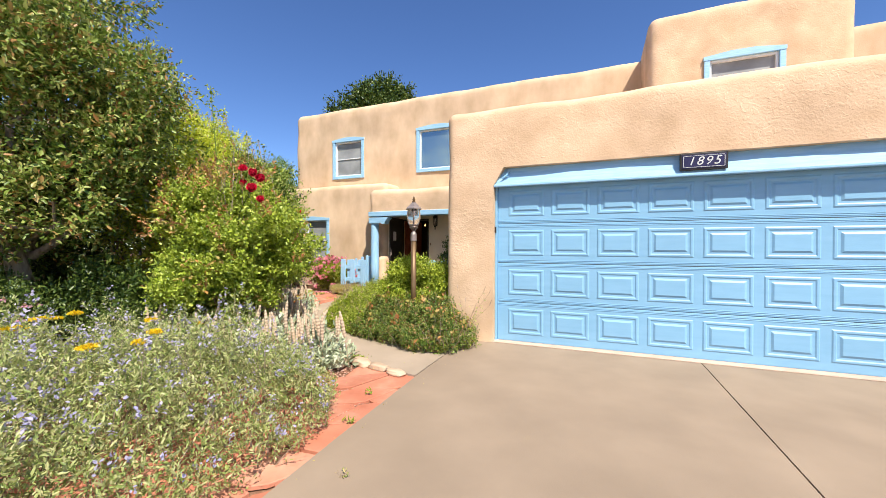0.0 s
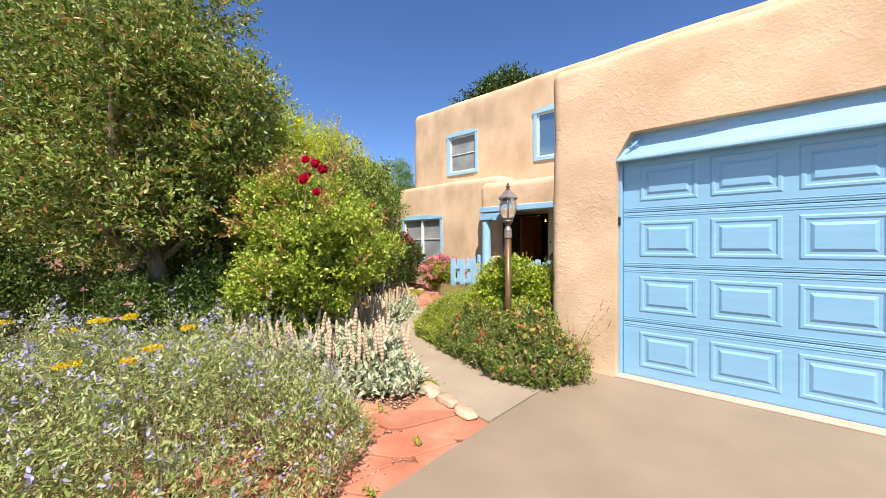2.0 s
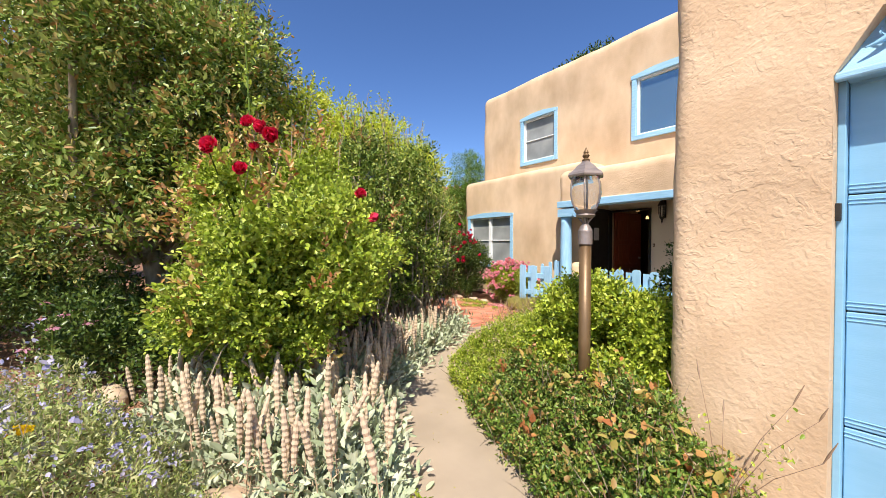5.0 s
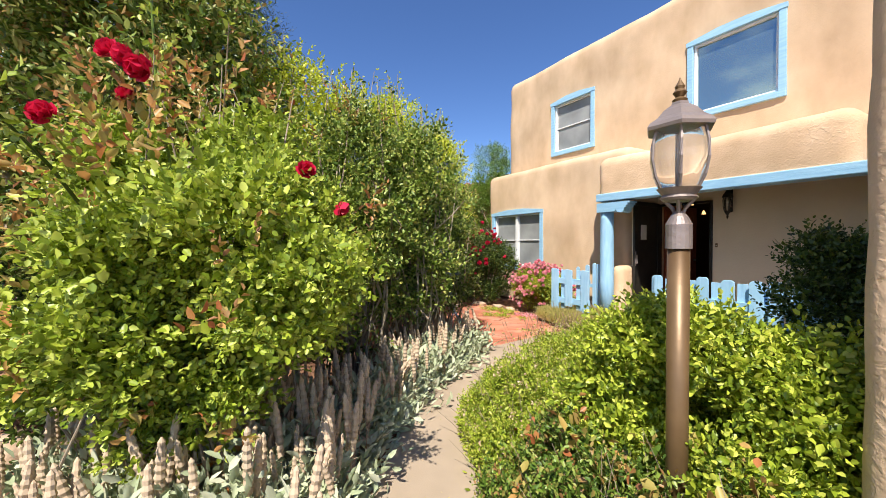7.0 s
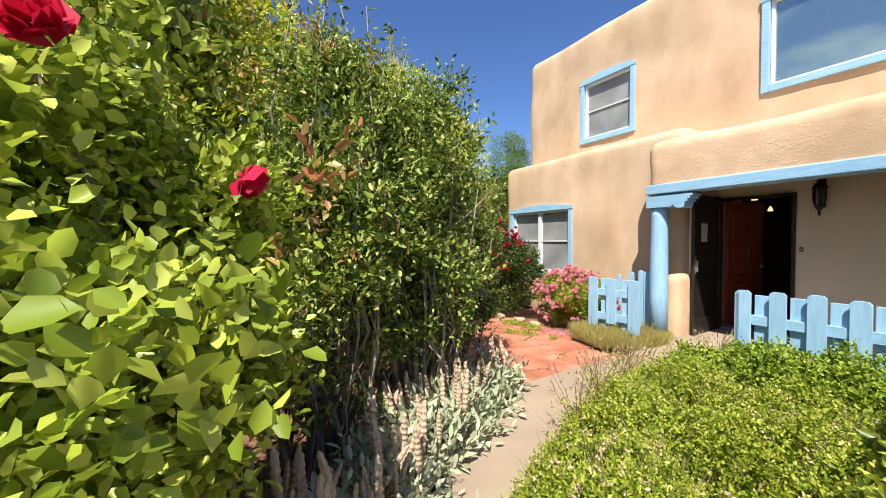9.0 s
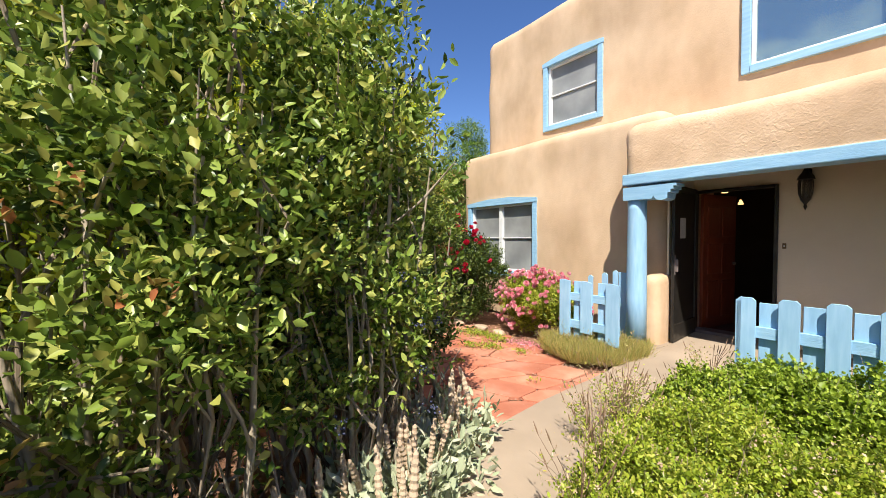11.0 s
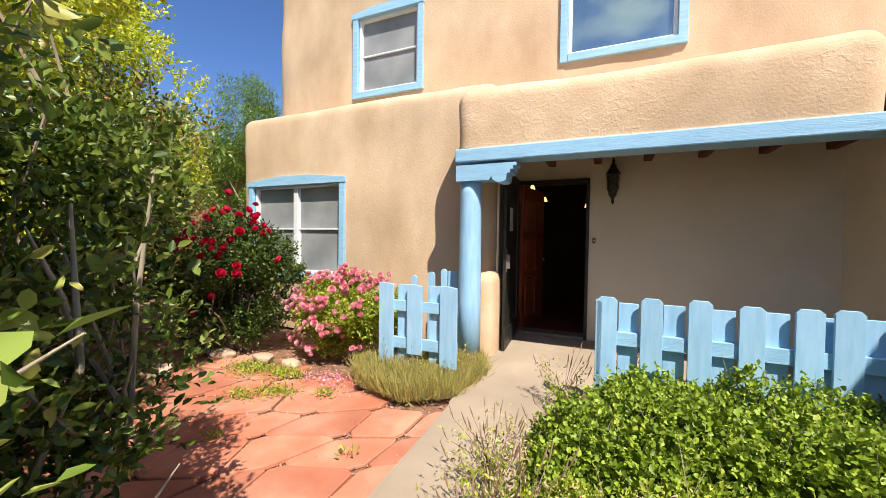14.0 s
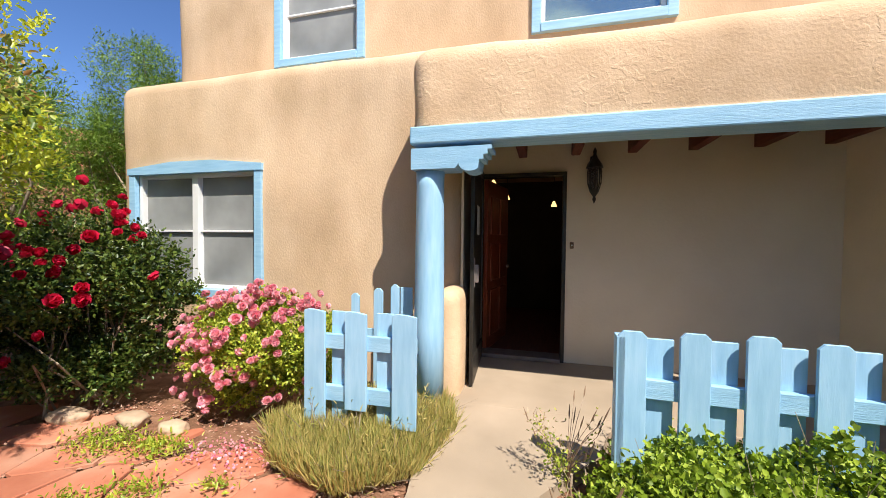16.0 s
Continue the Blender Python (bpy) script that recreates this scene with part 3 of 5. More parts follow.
# ---- wall lantern, bell, canale, sign ----
def wall_lantern():
    w = thing("wall_lantern", pose(-3.26, 5.53, 1.79), "black wrought-iron wall lantern beside the front door", "wall lamp")
    part("backplate", box(-.035, .035, -.02, .0, .12, .50, .015, 3), BLACK, w)
    part("arm", box(-.012, .012, -.12, -.015, .46, .49, .006), BLACK, w)
    part("glass", lathe([(.035, .14), (.055, .20), (.06, .32), (.05, .36)], 8, None, 0, -.11), GLOBE, w)
    for i in range(8):
        a = math.pi * i / 4
        bm = bmesh.new()
        tube(bm, [(.04 * math.cos(a), -.11 + .04 * math.sin(a), .13), (.062 * math.cos(a), -.11 + .062 * math.sin(a), .2), (.067 * math.cos(a), -.11 + .067 * math.sin(a), .32), (.055 * math.cos(a), -.11 + .055 * math.sin(a), .37)], [.006] * 4, 5)
        part("cage_bar", bm, BLACK, w)
    part("cap", lathe([(.085, .36), (.07, .40), (.03, .46), (.015, .50), (.02, .53), (.002, .57)], 8, None, 0, -.11), BLACK, w)
    part("tail", lathe([(.002, .0), (.018, .04), (.012, .07), (.045, .12), (.05, .14)], 8, None, 0, -.11), BLACK, w)


wall_lantern()
bell = thing("doorbell", pose(-3.46, 5.533, 1.36), "small bronze doorbell button on the porch wall", "doorbell")
part("plate", box(-.02, .02, -.012, 0, -.035, .035, .006), BRONZE, bell)
part("button", box(-.008, .008, -.018, -.012, -.008, .008, .003), CREAM, bell)
can = thing("roof_drain", pose(-.95, 4.2, 2.66), "pale wooden roof drain spout over the porch end", "drain")
part("spout", box(-.09, .09, -.42, .1, 0, .02, .004), SILL, can)
part("side_board", box(-.11, -.09, -.42, .1, 0, .10, .004), SILL, can)
part("side_board", box(.09, .11, -.42, .1, 0, .10, .004), SILL, can)


def text(body, size, m, material, parent, name="lettering", shear=0):
    cu = bpy.data.curves.new("t", "FONT")
    cu.body, cu.size, cu.align_x, cu.align_y, cu.extrude = body, size, "CENTER", "CENTER", .002
    cu.shear, cu.space_character = shear, 1.25
    ob = new("t", cu)
    me = bpy.data.meshes.new_from_object(ob.evaluated_get(bpy.context.evaluated_depsgraph_get()))
    bpy.data.objects.remove(ob)
    me.materials.clear()
    me.materials.append(material)
    me.name = name
    o = new(name, me)
    o.parent = parent
    o.matrix_local = m
    return o


sign = thing("house_number_sign", pose(2.38, -.145, 2.245, 2, 0, 0), "dark navy tile house number sign reading 1895 in a black frame", "sign")
part("frame", box(-.225, .225, -.012, .02, -.095, .095, .006), BLACK, sign)
part("tile", box(-.205, .205, -.018, -.012, -.075, .075, .003), NAVY, sign)
part("border", box(-.195, -.19, -.021, -.018, -.06, .06), CREAM, sign)
part("border", box(.19, .195, -.021, -.018, -.06, .06), CREAM, sign)
part("border", box(-.19, .19, -.021, -.018, -.064, -.06), CREAM, sign)
part("border", box(-.19, .19, -.021, -.018, .06, .064), CREAM, sign)
text("1895", .13, pose(0, -.02, 0, 90, 0, 0), CREAM, sign, shear=.3)

liz = thing("lizard_ornament", pose(.16, -.085, 2.25, -20, 35, 0), "small blue painted metal lizard ornament on the garage header", "ornament")
bm = bmesh.new()
tube(bm, [(0, -.02, .07), (.0, -.025, .04), (.01, -.025, 0), (0, -.02, -.04), (-.015, -.02, -.07), (-.03, -.02, -.09)], [.008, .014, .016, .012, .007, .003], 8)
part("body", bm, BLUE, liz, smooth=True)
for sx in (-1, 1):
    for z in (.03, -.03):
        bm = bmesh.new()
        tube(bm, [(0, -.02, z), (sx * .03, -.02, z + .01), (sx * .04, -.018, z + .03)], [.006, .005, .004], 5)
        part("leg", bm, BLUE, liz)


# ---- lamp post ----
def lamp_post():
    w = thing("lamp_post", pose(-1.113, -.312, .04), "bronze garden lamp post with a six-sided glass lantern", "street lamp")
    part("pole", lathe([(.038, -.06), (.038, 1.33)], 20), BRONZE, w, smooth=True)
    part("sleeve", lathe([(.045, 1.33), (.045, 1.42), (.030, 1.45), (.014, 1.47)], 20), PEWTER, w)
    for i in range(4):
        a = math.pi / 2 * i + .4
        c, s = math.cos(a), math.sin(a)
        bm = bmesh.new()
        tube(bm, [(.012 * c, .012 * s, 1.455), (.02 * c, .02 * s, 1.48), (.045 * c, .045 * s, 1.51)], [.007] * 3, 6)
        part("bracket", bm, PEWTER, w)
    part("cradle", lathe([(.03, 1.505), (.055, 1.51), (.062, 1.52), (.055, 1.53), (.075, 1.555)], 18), PEWTER, w)
    part("globe", lathe([(.066, 1.555), (.086, 1.60), (.098, 1.66), (.096, 1.72), (.084, 1.775)], 24), GLOBE, w, "clouded bevelled glass", True)
    for i in range(6):
        a = math.pi / 3 * i
        c, s = math.cos(a), math.sin(a)
        bm = bmesh.new()
        tube(bm, [(r * c, r * s, z) for r, z in ((.068, 1.555), (.089, 1.60), (.101, 1.66), (.099, 1.72), (.087, 1.775))], [.006] * 5, 6)
        part("rib", bm, PEWTER, w)
    part("cap", lathe([(.118, 1.770), (.122, 1.782), (.112, 1.797), (.085, 1.815), (.06, 1.845), (.032, 1.865), (.03, 1.875)], 6), PEWTER, w)
    part("finial", lathe([(.022, 1.875), (.026, 1.885), (.013, 1.895), (.024, 1.912), (.014, 1.925), (.017, 1.935), (.006, 1.955), (.002, 1.968)], 12), BRONZE, w)


lamp_post()


# ---- fences ----
def picket(name, x, w, z1, y, m, parent, dog=True, lean=0):
    c = .025 if dog else .0
    h = z1
    pts = [(x - w / 2, 0.02), (x + w / 2, 0.02), (x + w / 2, h - c), (x + w / 2 - c, h), (x - w / 2 + c, h), (x - w / 2, h - c)] if dog else [(x - w / 2, 0.02), (x + w / 2, 0.02), (x + w / 2, h), (x - w / 2, h)]
    bm = extrude_y(pts, y, y + .02)
    bmesh.ops.bevel(bm, geom=bm.edges[:], offset=.002, segments=1, affect="EDGES")
    o = part(name, bm, m, parent)
    return o


def fence():
    f = thing("picket_fence", pose(-3.357, 3.43, 0.02, 0, 0, -.6), "low pale blue painted wooden picket fence beside the porch", "fence")
    xs = [.066, .351, .634, .910, 1.188, 1.365, 1.64]
    for i, x in enumerate(xs):
        picket("picket", x, .135, .93 + .008 * (i % 3), 0, BLUE_WOOD, f)
    for i, x in enumerate([.208, .492, .772, 1.048, 1.277, 1.50, 1.77]):
        picket("back_picket", x, .13, .885 + .007 * (i % 2), .062, BLUE_WOOD, f, False)
    part("end_post", box(-.01, .035, .0, .09, 0.02, .90, .004), BLUE_WOOD, f)
    part("rail", box(0, 1.85, .021, .061, .58, .68, .004), BLUE_BEAM, f)
    part("rail", box(0, 1.85, .021, .061, .20, .29, .004), BLUE_BEAM, f)


def gate():
    f = thing("picket_gate", pose(-5.307, 3.527, 0, 0, 0, 2.3), "pale blue wooden picket gate leaf standing open", "gate")
    for x, w, z0, h in ((.078, .155, .10, .93), (.378, .155, .27, .925), (.715, .165, .18, .925)):
        top = [(x + w / 2, h - .012), (x + w * .1, h), (x - w * .3, h + .004), (x - w / 2, h - .006)]
        bm = extrude_y([(x - w / 2, z0), (x + w / 2, z0)] + top, 0, .022)
        bmesh.ops.bevel(bm, geom=bm.edges[:], offset=.003, segments=1, affect="EDGES")
        part("picket", bm, BLUE_WOOD, f)
    for x, w in ((.232, .115), (.562, .115)):
        part("back_picket", box(x - w / 2, x + w / 2, .062, .082, .14, .915, .003), BLUE_WOOD, f)
    part("rail", box(.02, .79, .022, .06, .665, .765, .004), BLUE_BEAM, f)
    part("rail", box(.02, .79, .022, .06, .31, .415, .004), BLUE_BEAM, f)
    g = thing("picket_fence", pose(-5.42, 4.30, .0, 0, 0, 0), "short run of weathered blue pickets behind the gate", "fence")
    for x, w, h, dog in ((.08, .075, .93, True), (.30, .085, .98, True), (.455, .075, 1.02, True), (.56, .105, 1.0, False)):
        picket("picket", x, w, h, 0, BLUE_WOOD, g, dog)
    part("rail", box(0, .66, .021, .05, .55, .62, .004), BLUE_BEAM, g)


fence()
gate()


# ---- planting ----
rng = np.random.default_rng(7)


def leaf_mesh(pos, size, width=.5, up=.3, dirs=None, fold=.25, droop=0.0, r=None):
    """Many leaves in one mesh: each a folded, pointed blade of six corners."""
    r = r or rng
    n = len(pos)
    d = r.normal(size=(n, 3)) if dirs is None else dirs + r.normal(size=(n, 3)) * .35
    d[:, 2] += up
    d /= np.linalg.norm(d, axis=1)[:, None] + 1e-9
    q = r.normal(size=(n, 3))
    q[:, 2] += 1.2
    s = np.cross(d, q)
    s /= np.linalg.norm(s, axis=1)[:, None] + 1e-9
    nrm = np.cross(s, d)
    L = (size * (.6 + .8 * r.random(n)))[:, None] if np.isscalar(size) else size[:, None]
    W = L * width
    v = np.stack([pos,
                  pos + d * L * .35 + s * W * .5 + nrm * W * fold,
                  pos + d * L * .75 + s * W * .38 + nrm * W * fold * .6 - nrm * L * droop * .5,
                  pos + d * L - nrm * L * droop,
                  pos + d * L * .75 - s * W * .38 + nrm * W * fold * .6 - nrm * L * droop * .5,
                  pos + d * L * .35 - s * W * .5 + nrm * W * fold], axis=1).reshape(-1, 3)
    base = np.arange(n)[:, None] * 6
    f = np.concatenate([base + [0, 1, 2, 3], base + [0, 3, 4, 5]], axis=1).reshape(-1, 4)
    return v, f


def raw_mesh(name, v, f, material, parent=None, label="", smooth=False):
    me = bpy.data.meshes.new(name)
    k = f.shape[1]
    me.vertices.add(len(v))
    me.vertices.foreach_set("co", v.astype(np.float32).ravel())
    me.loops.add(f.size)
    me.loops.foreach_set("vertex_index", f.astype(np.int32).ravel())
    me.polygons.add(len(f))
    me.polygons.foreach_set("loop_start", np.arange(0, f.size, k, dtype=np.int32))
    me.update(calc_edges=True)
    me.materials.append(material)
    if smooth:
        me.shade_smooth()
    ob = new(name, me)
    ob.parent = parent
    if label:
        tagged(ob, label)
    return ob


def blob_points(n, clumps, shell=.75, r=None):
    """Points thrown into clumps of (x, y, z, rx, ry, rz), mostly near their skins."""
    r = r or rng
    c = np.array(clumps, float)
    vol = (c[:, 3] * c[:, 4] * c[:, 5]) ** (2 / 3)
    k = r.choice(len(c), n, p=vol / vol.sum())
    d = r.normal(size=(n, 3))
    d /= np.linalg.norm(d, axis=1)[:, None]
    rad = 1 - (1 - shell) * r.random(n) ** .8
    rad *= 1 + .10 * r.normal(size=n)
    p = c[k, :3] + d * c[k, 3:] * rad[:, None]
    return p, d


def sprigs(p, d, leaf, r, k=7, up=.5, width=.5, spread=1.0, step=.5):
    """Short leafy twigs from the points p: k leaves set to both sides along each."""
    n = len(p)
    a = d * .8 + r.normal(size=(n, 3)) * .6
    a[:, 2] += up
    a /= np.linalg.norm(a, axis=1)[:, None]
    side = np.cross(a, r.normal(size=(n, 3)))
    side /= np.linalg.norm(side, axis=1)[:, None]
    other = np.cross(a, side)
    ps, ds = [], []
    L = leaf * (.75 + .5 * r.random(n))[:, None]
    for i in range(k):
        w = i * 2.4 + r.random(n)[:, None]
        out = side * np.cos(w) + other * np.sin(w) * .6
        ps.append(p + a * L * step * i)
        ds.append(a * (.45 + .12 * i) + out * spread + [0, 0, .1])
    ps, ds = np.concatenate(ps), np.concatenate(ds)
    ds /= np.linalg.norm(ds, axis=1)[:, None]
    size = np.tile(L[:, 0], k) * np.repeat(np.linspace(1.1, .7, k), n) * (.8 + .4 * r.random(n * k))
    q = ds + r.normal(size=ds.shape) * .0
    return ps, q, size


def clumps_in(n, centre, radii, size, r, floor=.1):
    """Small clumps scattered through one large egg, so that its outline is uneven."""
    out = []
    for _ in range(n):
        d = r.normal(size=3)
        d /= np.linalg.norm(d)
        k = .35 + .62 * r.random() ** .5
        p = np.array(centre) + d * np.array(radii) * k
        s = size * (.6 + .8 * r.random())
        p[2] = max(p[2], floor + s * .5)
        out.append((*p, s, s, s * .8))
    return out


def branches(base, tips, r0=.02, seed=1, bow=.15):
    r = np.random.default_rng(seed)
    bm = bmesh.new()
    for t in tips:
        b = np.array(base) + r.normal(size=3) * [.12, .12, 0]
        t = np.array(t)
        m1 = b + (t - b) * .35 + r.normal(size=3) * bow + [0, 0, .1]
        m2 = b + (t - b) * .7 + r.normal(size=3) * bow
        tube(bm, [tuple(p) for p in (b, m1, m2, t)], [r0, r0 * .75, r0 * .5, r0 * .2], 6)
    return bm


def canes(parent, radii, height, n, seed, r0=.014):
    """Bowed, forking, nearly bare stems that stand in the skin of a tall shrub."""
    r = np.random.default_rng(seed)
    for _ in range(n):
        a = r.uniform(-2.6, .9)
        foot = np.array([math.cos(a) * radii[0] * .55, math.sin(a) * radii[1] * .55, 0])
        top = np.array([math.cos(a) * radii[0] * r.uniform(.7, 1.05), math.sin(a) * radii[1] * r.uniform(.7, 1.05), height * r.uniform(.7, 1)])
        side = r.normal(size=3) * [.07, .07, 0]
        pts = [foot, foot + (top - foot) * .22 + side, foot + (top - foot) * .45 - side * .6, foot + (top - foot) * .7 + side * .5, top]
        bm = bmesh.new()
        k = r0 * r.uniform(.7, 1.3)
        tube(bm, [tuple(p) for p in pts], [k * 1.25, k, k * .85, k * .6, k * .25], 7)
        for j in (1, 2, 3):
            e = pts[j] + r.normal(size=3) * [.13, .13, .05] + [0, 0, .32]
            tube(bm, [tuple(pts[j]), tuple(pts[j] * .5 + e * .5 + r.normal(size=3) * .03), tuple(e)], [k * .6, k * .45, k * .15], 5)
        part("cane", bm, PALEBARK, parent, smooth=True)


def shrub(name, label, category, centre, radii, n, leaf, material, clump=.3, nclump=30, seed=1, width=.55, stems=14, r0=.018, extra=(), sprays=0, up=.1, group="", shell=.6, foot=0.0, flat=.8):
    """A bush: bowed stems from the ground and a crown of leaves in uneven clumps. extra: (part name, material, count, size, kind)."""
    r = np.random.default_rng(seed)
    cx, cy, cz = centre
    w = thing(name, pose(cx, cy, 0), label, category, group)
    cl = [(*c[:5], c[5] * flat / .8) for c in clumps_in(nclump, (0, 0, cz), radii, clump, r)]
    p, d = blob_points(n // 7, cl, shell, r)
    keep = (p[:, 2] > foot) | (r.random(len(p)) < .35)
    p, d = p[keep], d[keep]
    p[:, 2] = np.maximum(p[:, 2], .03)
    p, d, sz = sprigs(p, d, leaf, r)
    v, f = leaf_mesh(p, sz, width, .05, d, r=r)
    raw_mesh("foliage", v, f, material, w)
    tips = [c[:3] for c in cl[:stems]]
    if sprays:
        tp = []
        for _ in range(sprays):
            a = r.random() * 6.28
            e = np.array([math.cos(a) * radii[0] * .7 * r.random(), math.sin(a) * radii[1] * .7 * r.random(), cz + radii[2] * (1.0 + .3 * r.random())])
            tips.append(tuple(e))
            tp.append(e)
        pts = np.concatenate([np.linspace(e * [1, 1, .72], e, 14) + r.normal(size=(14, 3)) * .025 for e in tp])
        pts = np.repeat(pts, 2, axis=0)
        v, f = leaf_mesh(pts, leaf * .9, width, .2, r=r)
        tagged(raw_mesh("shoot", v, f, material, w), kind="stuff")
    part("stem", branches((0, 0, 0), tips, r0, seed), BARK, w)
    for nm, m, cnt, size, kind in extra:
        dd = r.normal(size=(cnt, 3))
        front = r.random(cnt) < .75
        dd[front, 1] = -np.abs(dd[front, 1])
        dd[:, 2] = np.where(dd[:, 2] < -.6, -dd[:, 2], dd[:, 2])
        dd /= np.linalg.norm(dd, axis=1)[:, None]
        pp = np.array([0, 0, cz]) + dd * (np.array(radii) * .93 + clump * .72) * (1 + .05 * r.normal(size=(cnt, 1)))
        pp[:, 2] = np.maximum(pp[:, 2], .15)
        if kind == "leaf":
            pts = np.repeat(pp, 3, axis=0) + r.normal(size=(len(pp) * 3, 3)) * size * 1.2
            pts, dirs, sizes = sprigs(pts, np.repeat(dd, 3, axis=0), size, r, 7, .7, .5, .8)
            v, f = leaf_mesh(pts, sizes, .5, .1, dirs, droop=.2, r=r)
            tagged(raw_mesh(nm, v, f, m, w), kind="stuff")
        else:
            hubs = pp[:max(1, cnt // 5)]
            pp = np.where(r.random((cnt, 1)) < .75, hubs[r.integers(len(hubs), size=cnt)] + r.normal(size=(cnt, 3)) * size * .75, pp)
            rose(nm, m, pp, size, w, r)
    return w, cl


def rose(nm, m, pts, size, parent, r):
    """Full blossoms: rings of cupped petals round an axis that leans outward and up."""
    for p in pts:
        n = 18
        axis = Vector((p[0], p[1], .25)) + Vector(r.normal(size=3)) * .35
        turn = np.array(axis.normalized().to_track_quat("Z", "Y").to_matrix())
        k = size * r.uniform(.7, 1.1)
        a = np.arange(n) * 2.4
        tilt = np.linspace(.12, 1.45, n)
        d = np.stack([np.cos(a) * np.sin(tilt), np.sin(a) * np.sin(tilt), np.cos(tilt)], axis=1)
        s = np.stack([-np.sin(a), np.cos(a), 0 * a], axis=1)
        u = np.cross(s, d)
        L, W = k * .52, k * .60
        b = d * k * .06
        v = np.stack([b, b + d * L * .5 + s * W * .5 + u * .22 * L, b + d * L + s * W * .32 - u * .05 * L, b + d * L * 1.05 - s * W * .3 - u * .05 * L, b + d * L * .5 - s * W * .5 + u * .22 * L], axis=1).reshape(-1, 3)
        f = (np.arange(n)[:, None] * 5 + [0, 1, 2, 3, 4])
        raw_mesh(nm, v @ turn.T + p, f, m, parent)


# climbing rose by the path
rose_bush, _ = shrub("rose_bush", "tall rose bush with yellow-green leaves, reddish young growth and red blooms", "bush", (-2.78, -1.78, 1.28), (.85, .66, .84), 66000, .040, L_ROSE, .22, 74, 3, .66, 24, .012,
                     (("young_growth", L_ROSE_RED, 70, .046, "leaf"), ("bloom", P_RED, 3, .095, "rose")), 14, shell=.45, foot=.75, flat=.5)
rose("bloom", P_RED, np.array([(-1.91, -2.23, 1.77), (-1.86, -2.37, 1.86), (-2.3, -2.1, 1.98), (-2.15, -1.45, 1.72), (-2.5, -1.2, 1.6)]) - [-2.78, -1.78, 0], .085, rose_bush, rng)
bm = bmesh.new()
tube(bm, [(0, -.2, 1.6), (.02, -.28, 2.2), (-.04, -.32, 3.12)], [.010, .007, .003], 6)
tube(bm, [(.3, -.2, 1.2), (.6, -.38, 1.6), (.87, -.46, 1.75)], [.008, .006, .003], 6)
tube(bm, [(.3, -.3, 1.2), (.65, -.5, 1.65), (.92, -.6, 1.84)], [.008, .006, .003], 6)
part("shoot_stem", bm, L_DARK, rose_bush)
r = np.random.default_rng(41)
p = np.concatenate([np.linspace((0, -.22, 1.9), (-.04, -.32, 3.1), 30), np.linspace((.4, -.26, 1.35), (.87, -.46, 1.75), 12), np.linspace((.4, -.36, 1.35), (.92, -.6, 1.84), 12)])
p, d, sz = sprigs(p, r.normal(size=p.shape), .042, r, 7, .3)
v, f = leaf_mesh(p, sz, .6, .1, d, r=r)
raw_mesh("shoot_leaves", v, f, L_ROSE, rose_bush)
shrub("rose_bush", "low bright green rose growth over the silver flower stalks", "bush", (-2.75, -2.05, .78), (.66, .5, .42), 24000, .040, L_ROSE, .18, 40, 33, .66, 12, .010, shell=.45, foot=.4, flat=.5)
w, _ = shrub("berry_shrub", "tall privet-like shrub with reddish tips and bare pale stems", "bush", (-3.95, -.66, 1.45), (.46, .48, 1.3), 16000, .052, L_DARK, .20, 60, 4, .5, 34, .014,
             (("berry", P_BERRY, 30, .014, "leaf"), ("young_growth", L_ROSE_RED, 22, .034, "leaf")), 8, shell=.4, foot=.7)
canes(w, (.46, .48), 2.2, 9, 71)
w, _ = shrub("berry_shrub", "tall dark green privet-like shrub with blue berry clusters beside the path", "bush", (-4.32, .12, 1.5), (.56, .60, 1.3), 22000, .052, L_DARK, .22, 74, 8, .5, 44, .014,
             (), 4, shell=.4, foot=.7)
canes(w, (.56, .60), 2.3, 13, 72)
r = np.random.default_rng(44)
for k in range(26):
    a, z = r.uniform(-2.4, .6), r.uniform(.5, 2.4)
    c = np.array([math.cos(a) * .60, math.sin(a) * .64, z])
    bm = bmesh.new()
    for _ in range(16):
        bmesh.ops.create_icosphere(bm, subdivisions=1, radius=.0055 * r.uniform(.8, 1.2), matrix=Matrix.Translation(c + r.normal(size=3) * [.022, .022, .018]))
    tagged(part("berry_bunch", bm, P_BERRY, w, smooth=True), "dusty blue berry bunch", kind="stuff")
w, _ = shrub("berry_shrub", "shrub with bare stems at the patio edge, greens darkened as shade", "bush", (-5.0, .95, 1.15), (.45, .50, .95), 13000, .045, L_MID, .2, 40, 5, .5, 26, .014, (), 8, shell=.4, foot=.6)
canes(w, (.45, .5), 1.6, 9, 73)
for cx, cy, cz, rx, ry, rz, n, sd in ((-5.35, -1.0, 2.05, .95, .95, 1.4, 36000, 61), (-6.7, .55, 2.45, 1.4, 1.3, 1.6, 52000, 6), (-8.7, 2.5, 2.6, 1.3, 1.2, 1.8, 34000, 67)):
    shrub("yellow_shrub", "large vine-covered shrub with a yellow-green sunlit top behind the roses", "bush", (cx, cy, cz), (rx, ry, rz), n, .055, L_YELLOW, .3, 80, sd, .5, 20, .025, (), 14, shell=.45)
# understorey shrubs whose near-black leaves supply the shade below the trees
shrub("shade_toned_shrub", "dense green shrub below the fruit tree, leaves darkened as deep shade", "bush", (-7.4, -1.6, .9), (1.6, 1.2, .95), 26000, .06, L_DEEP, .3, 50, 62, .5, 14, .02)
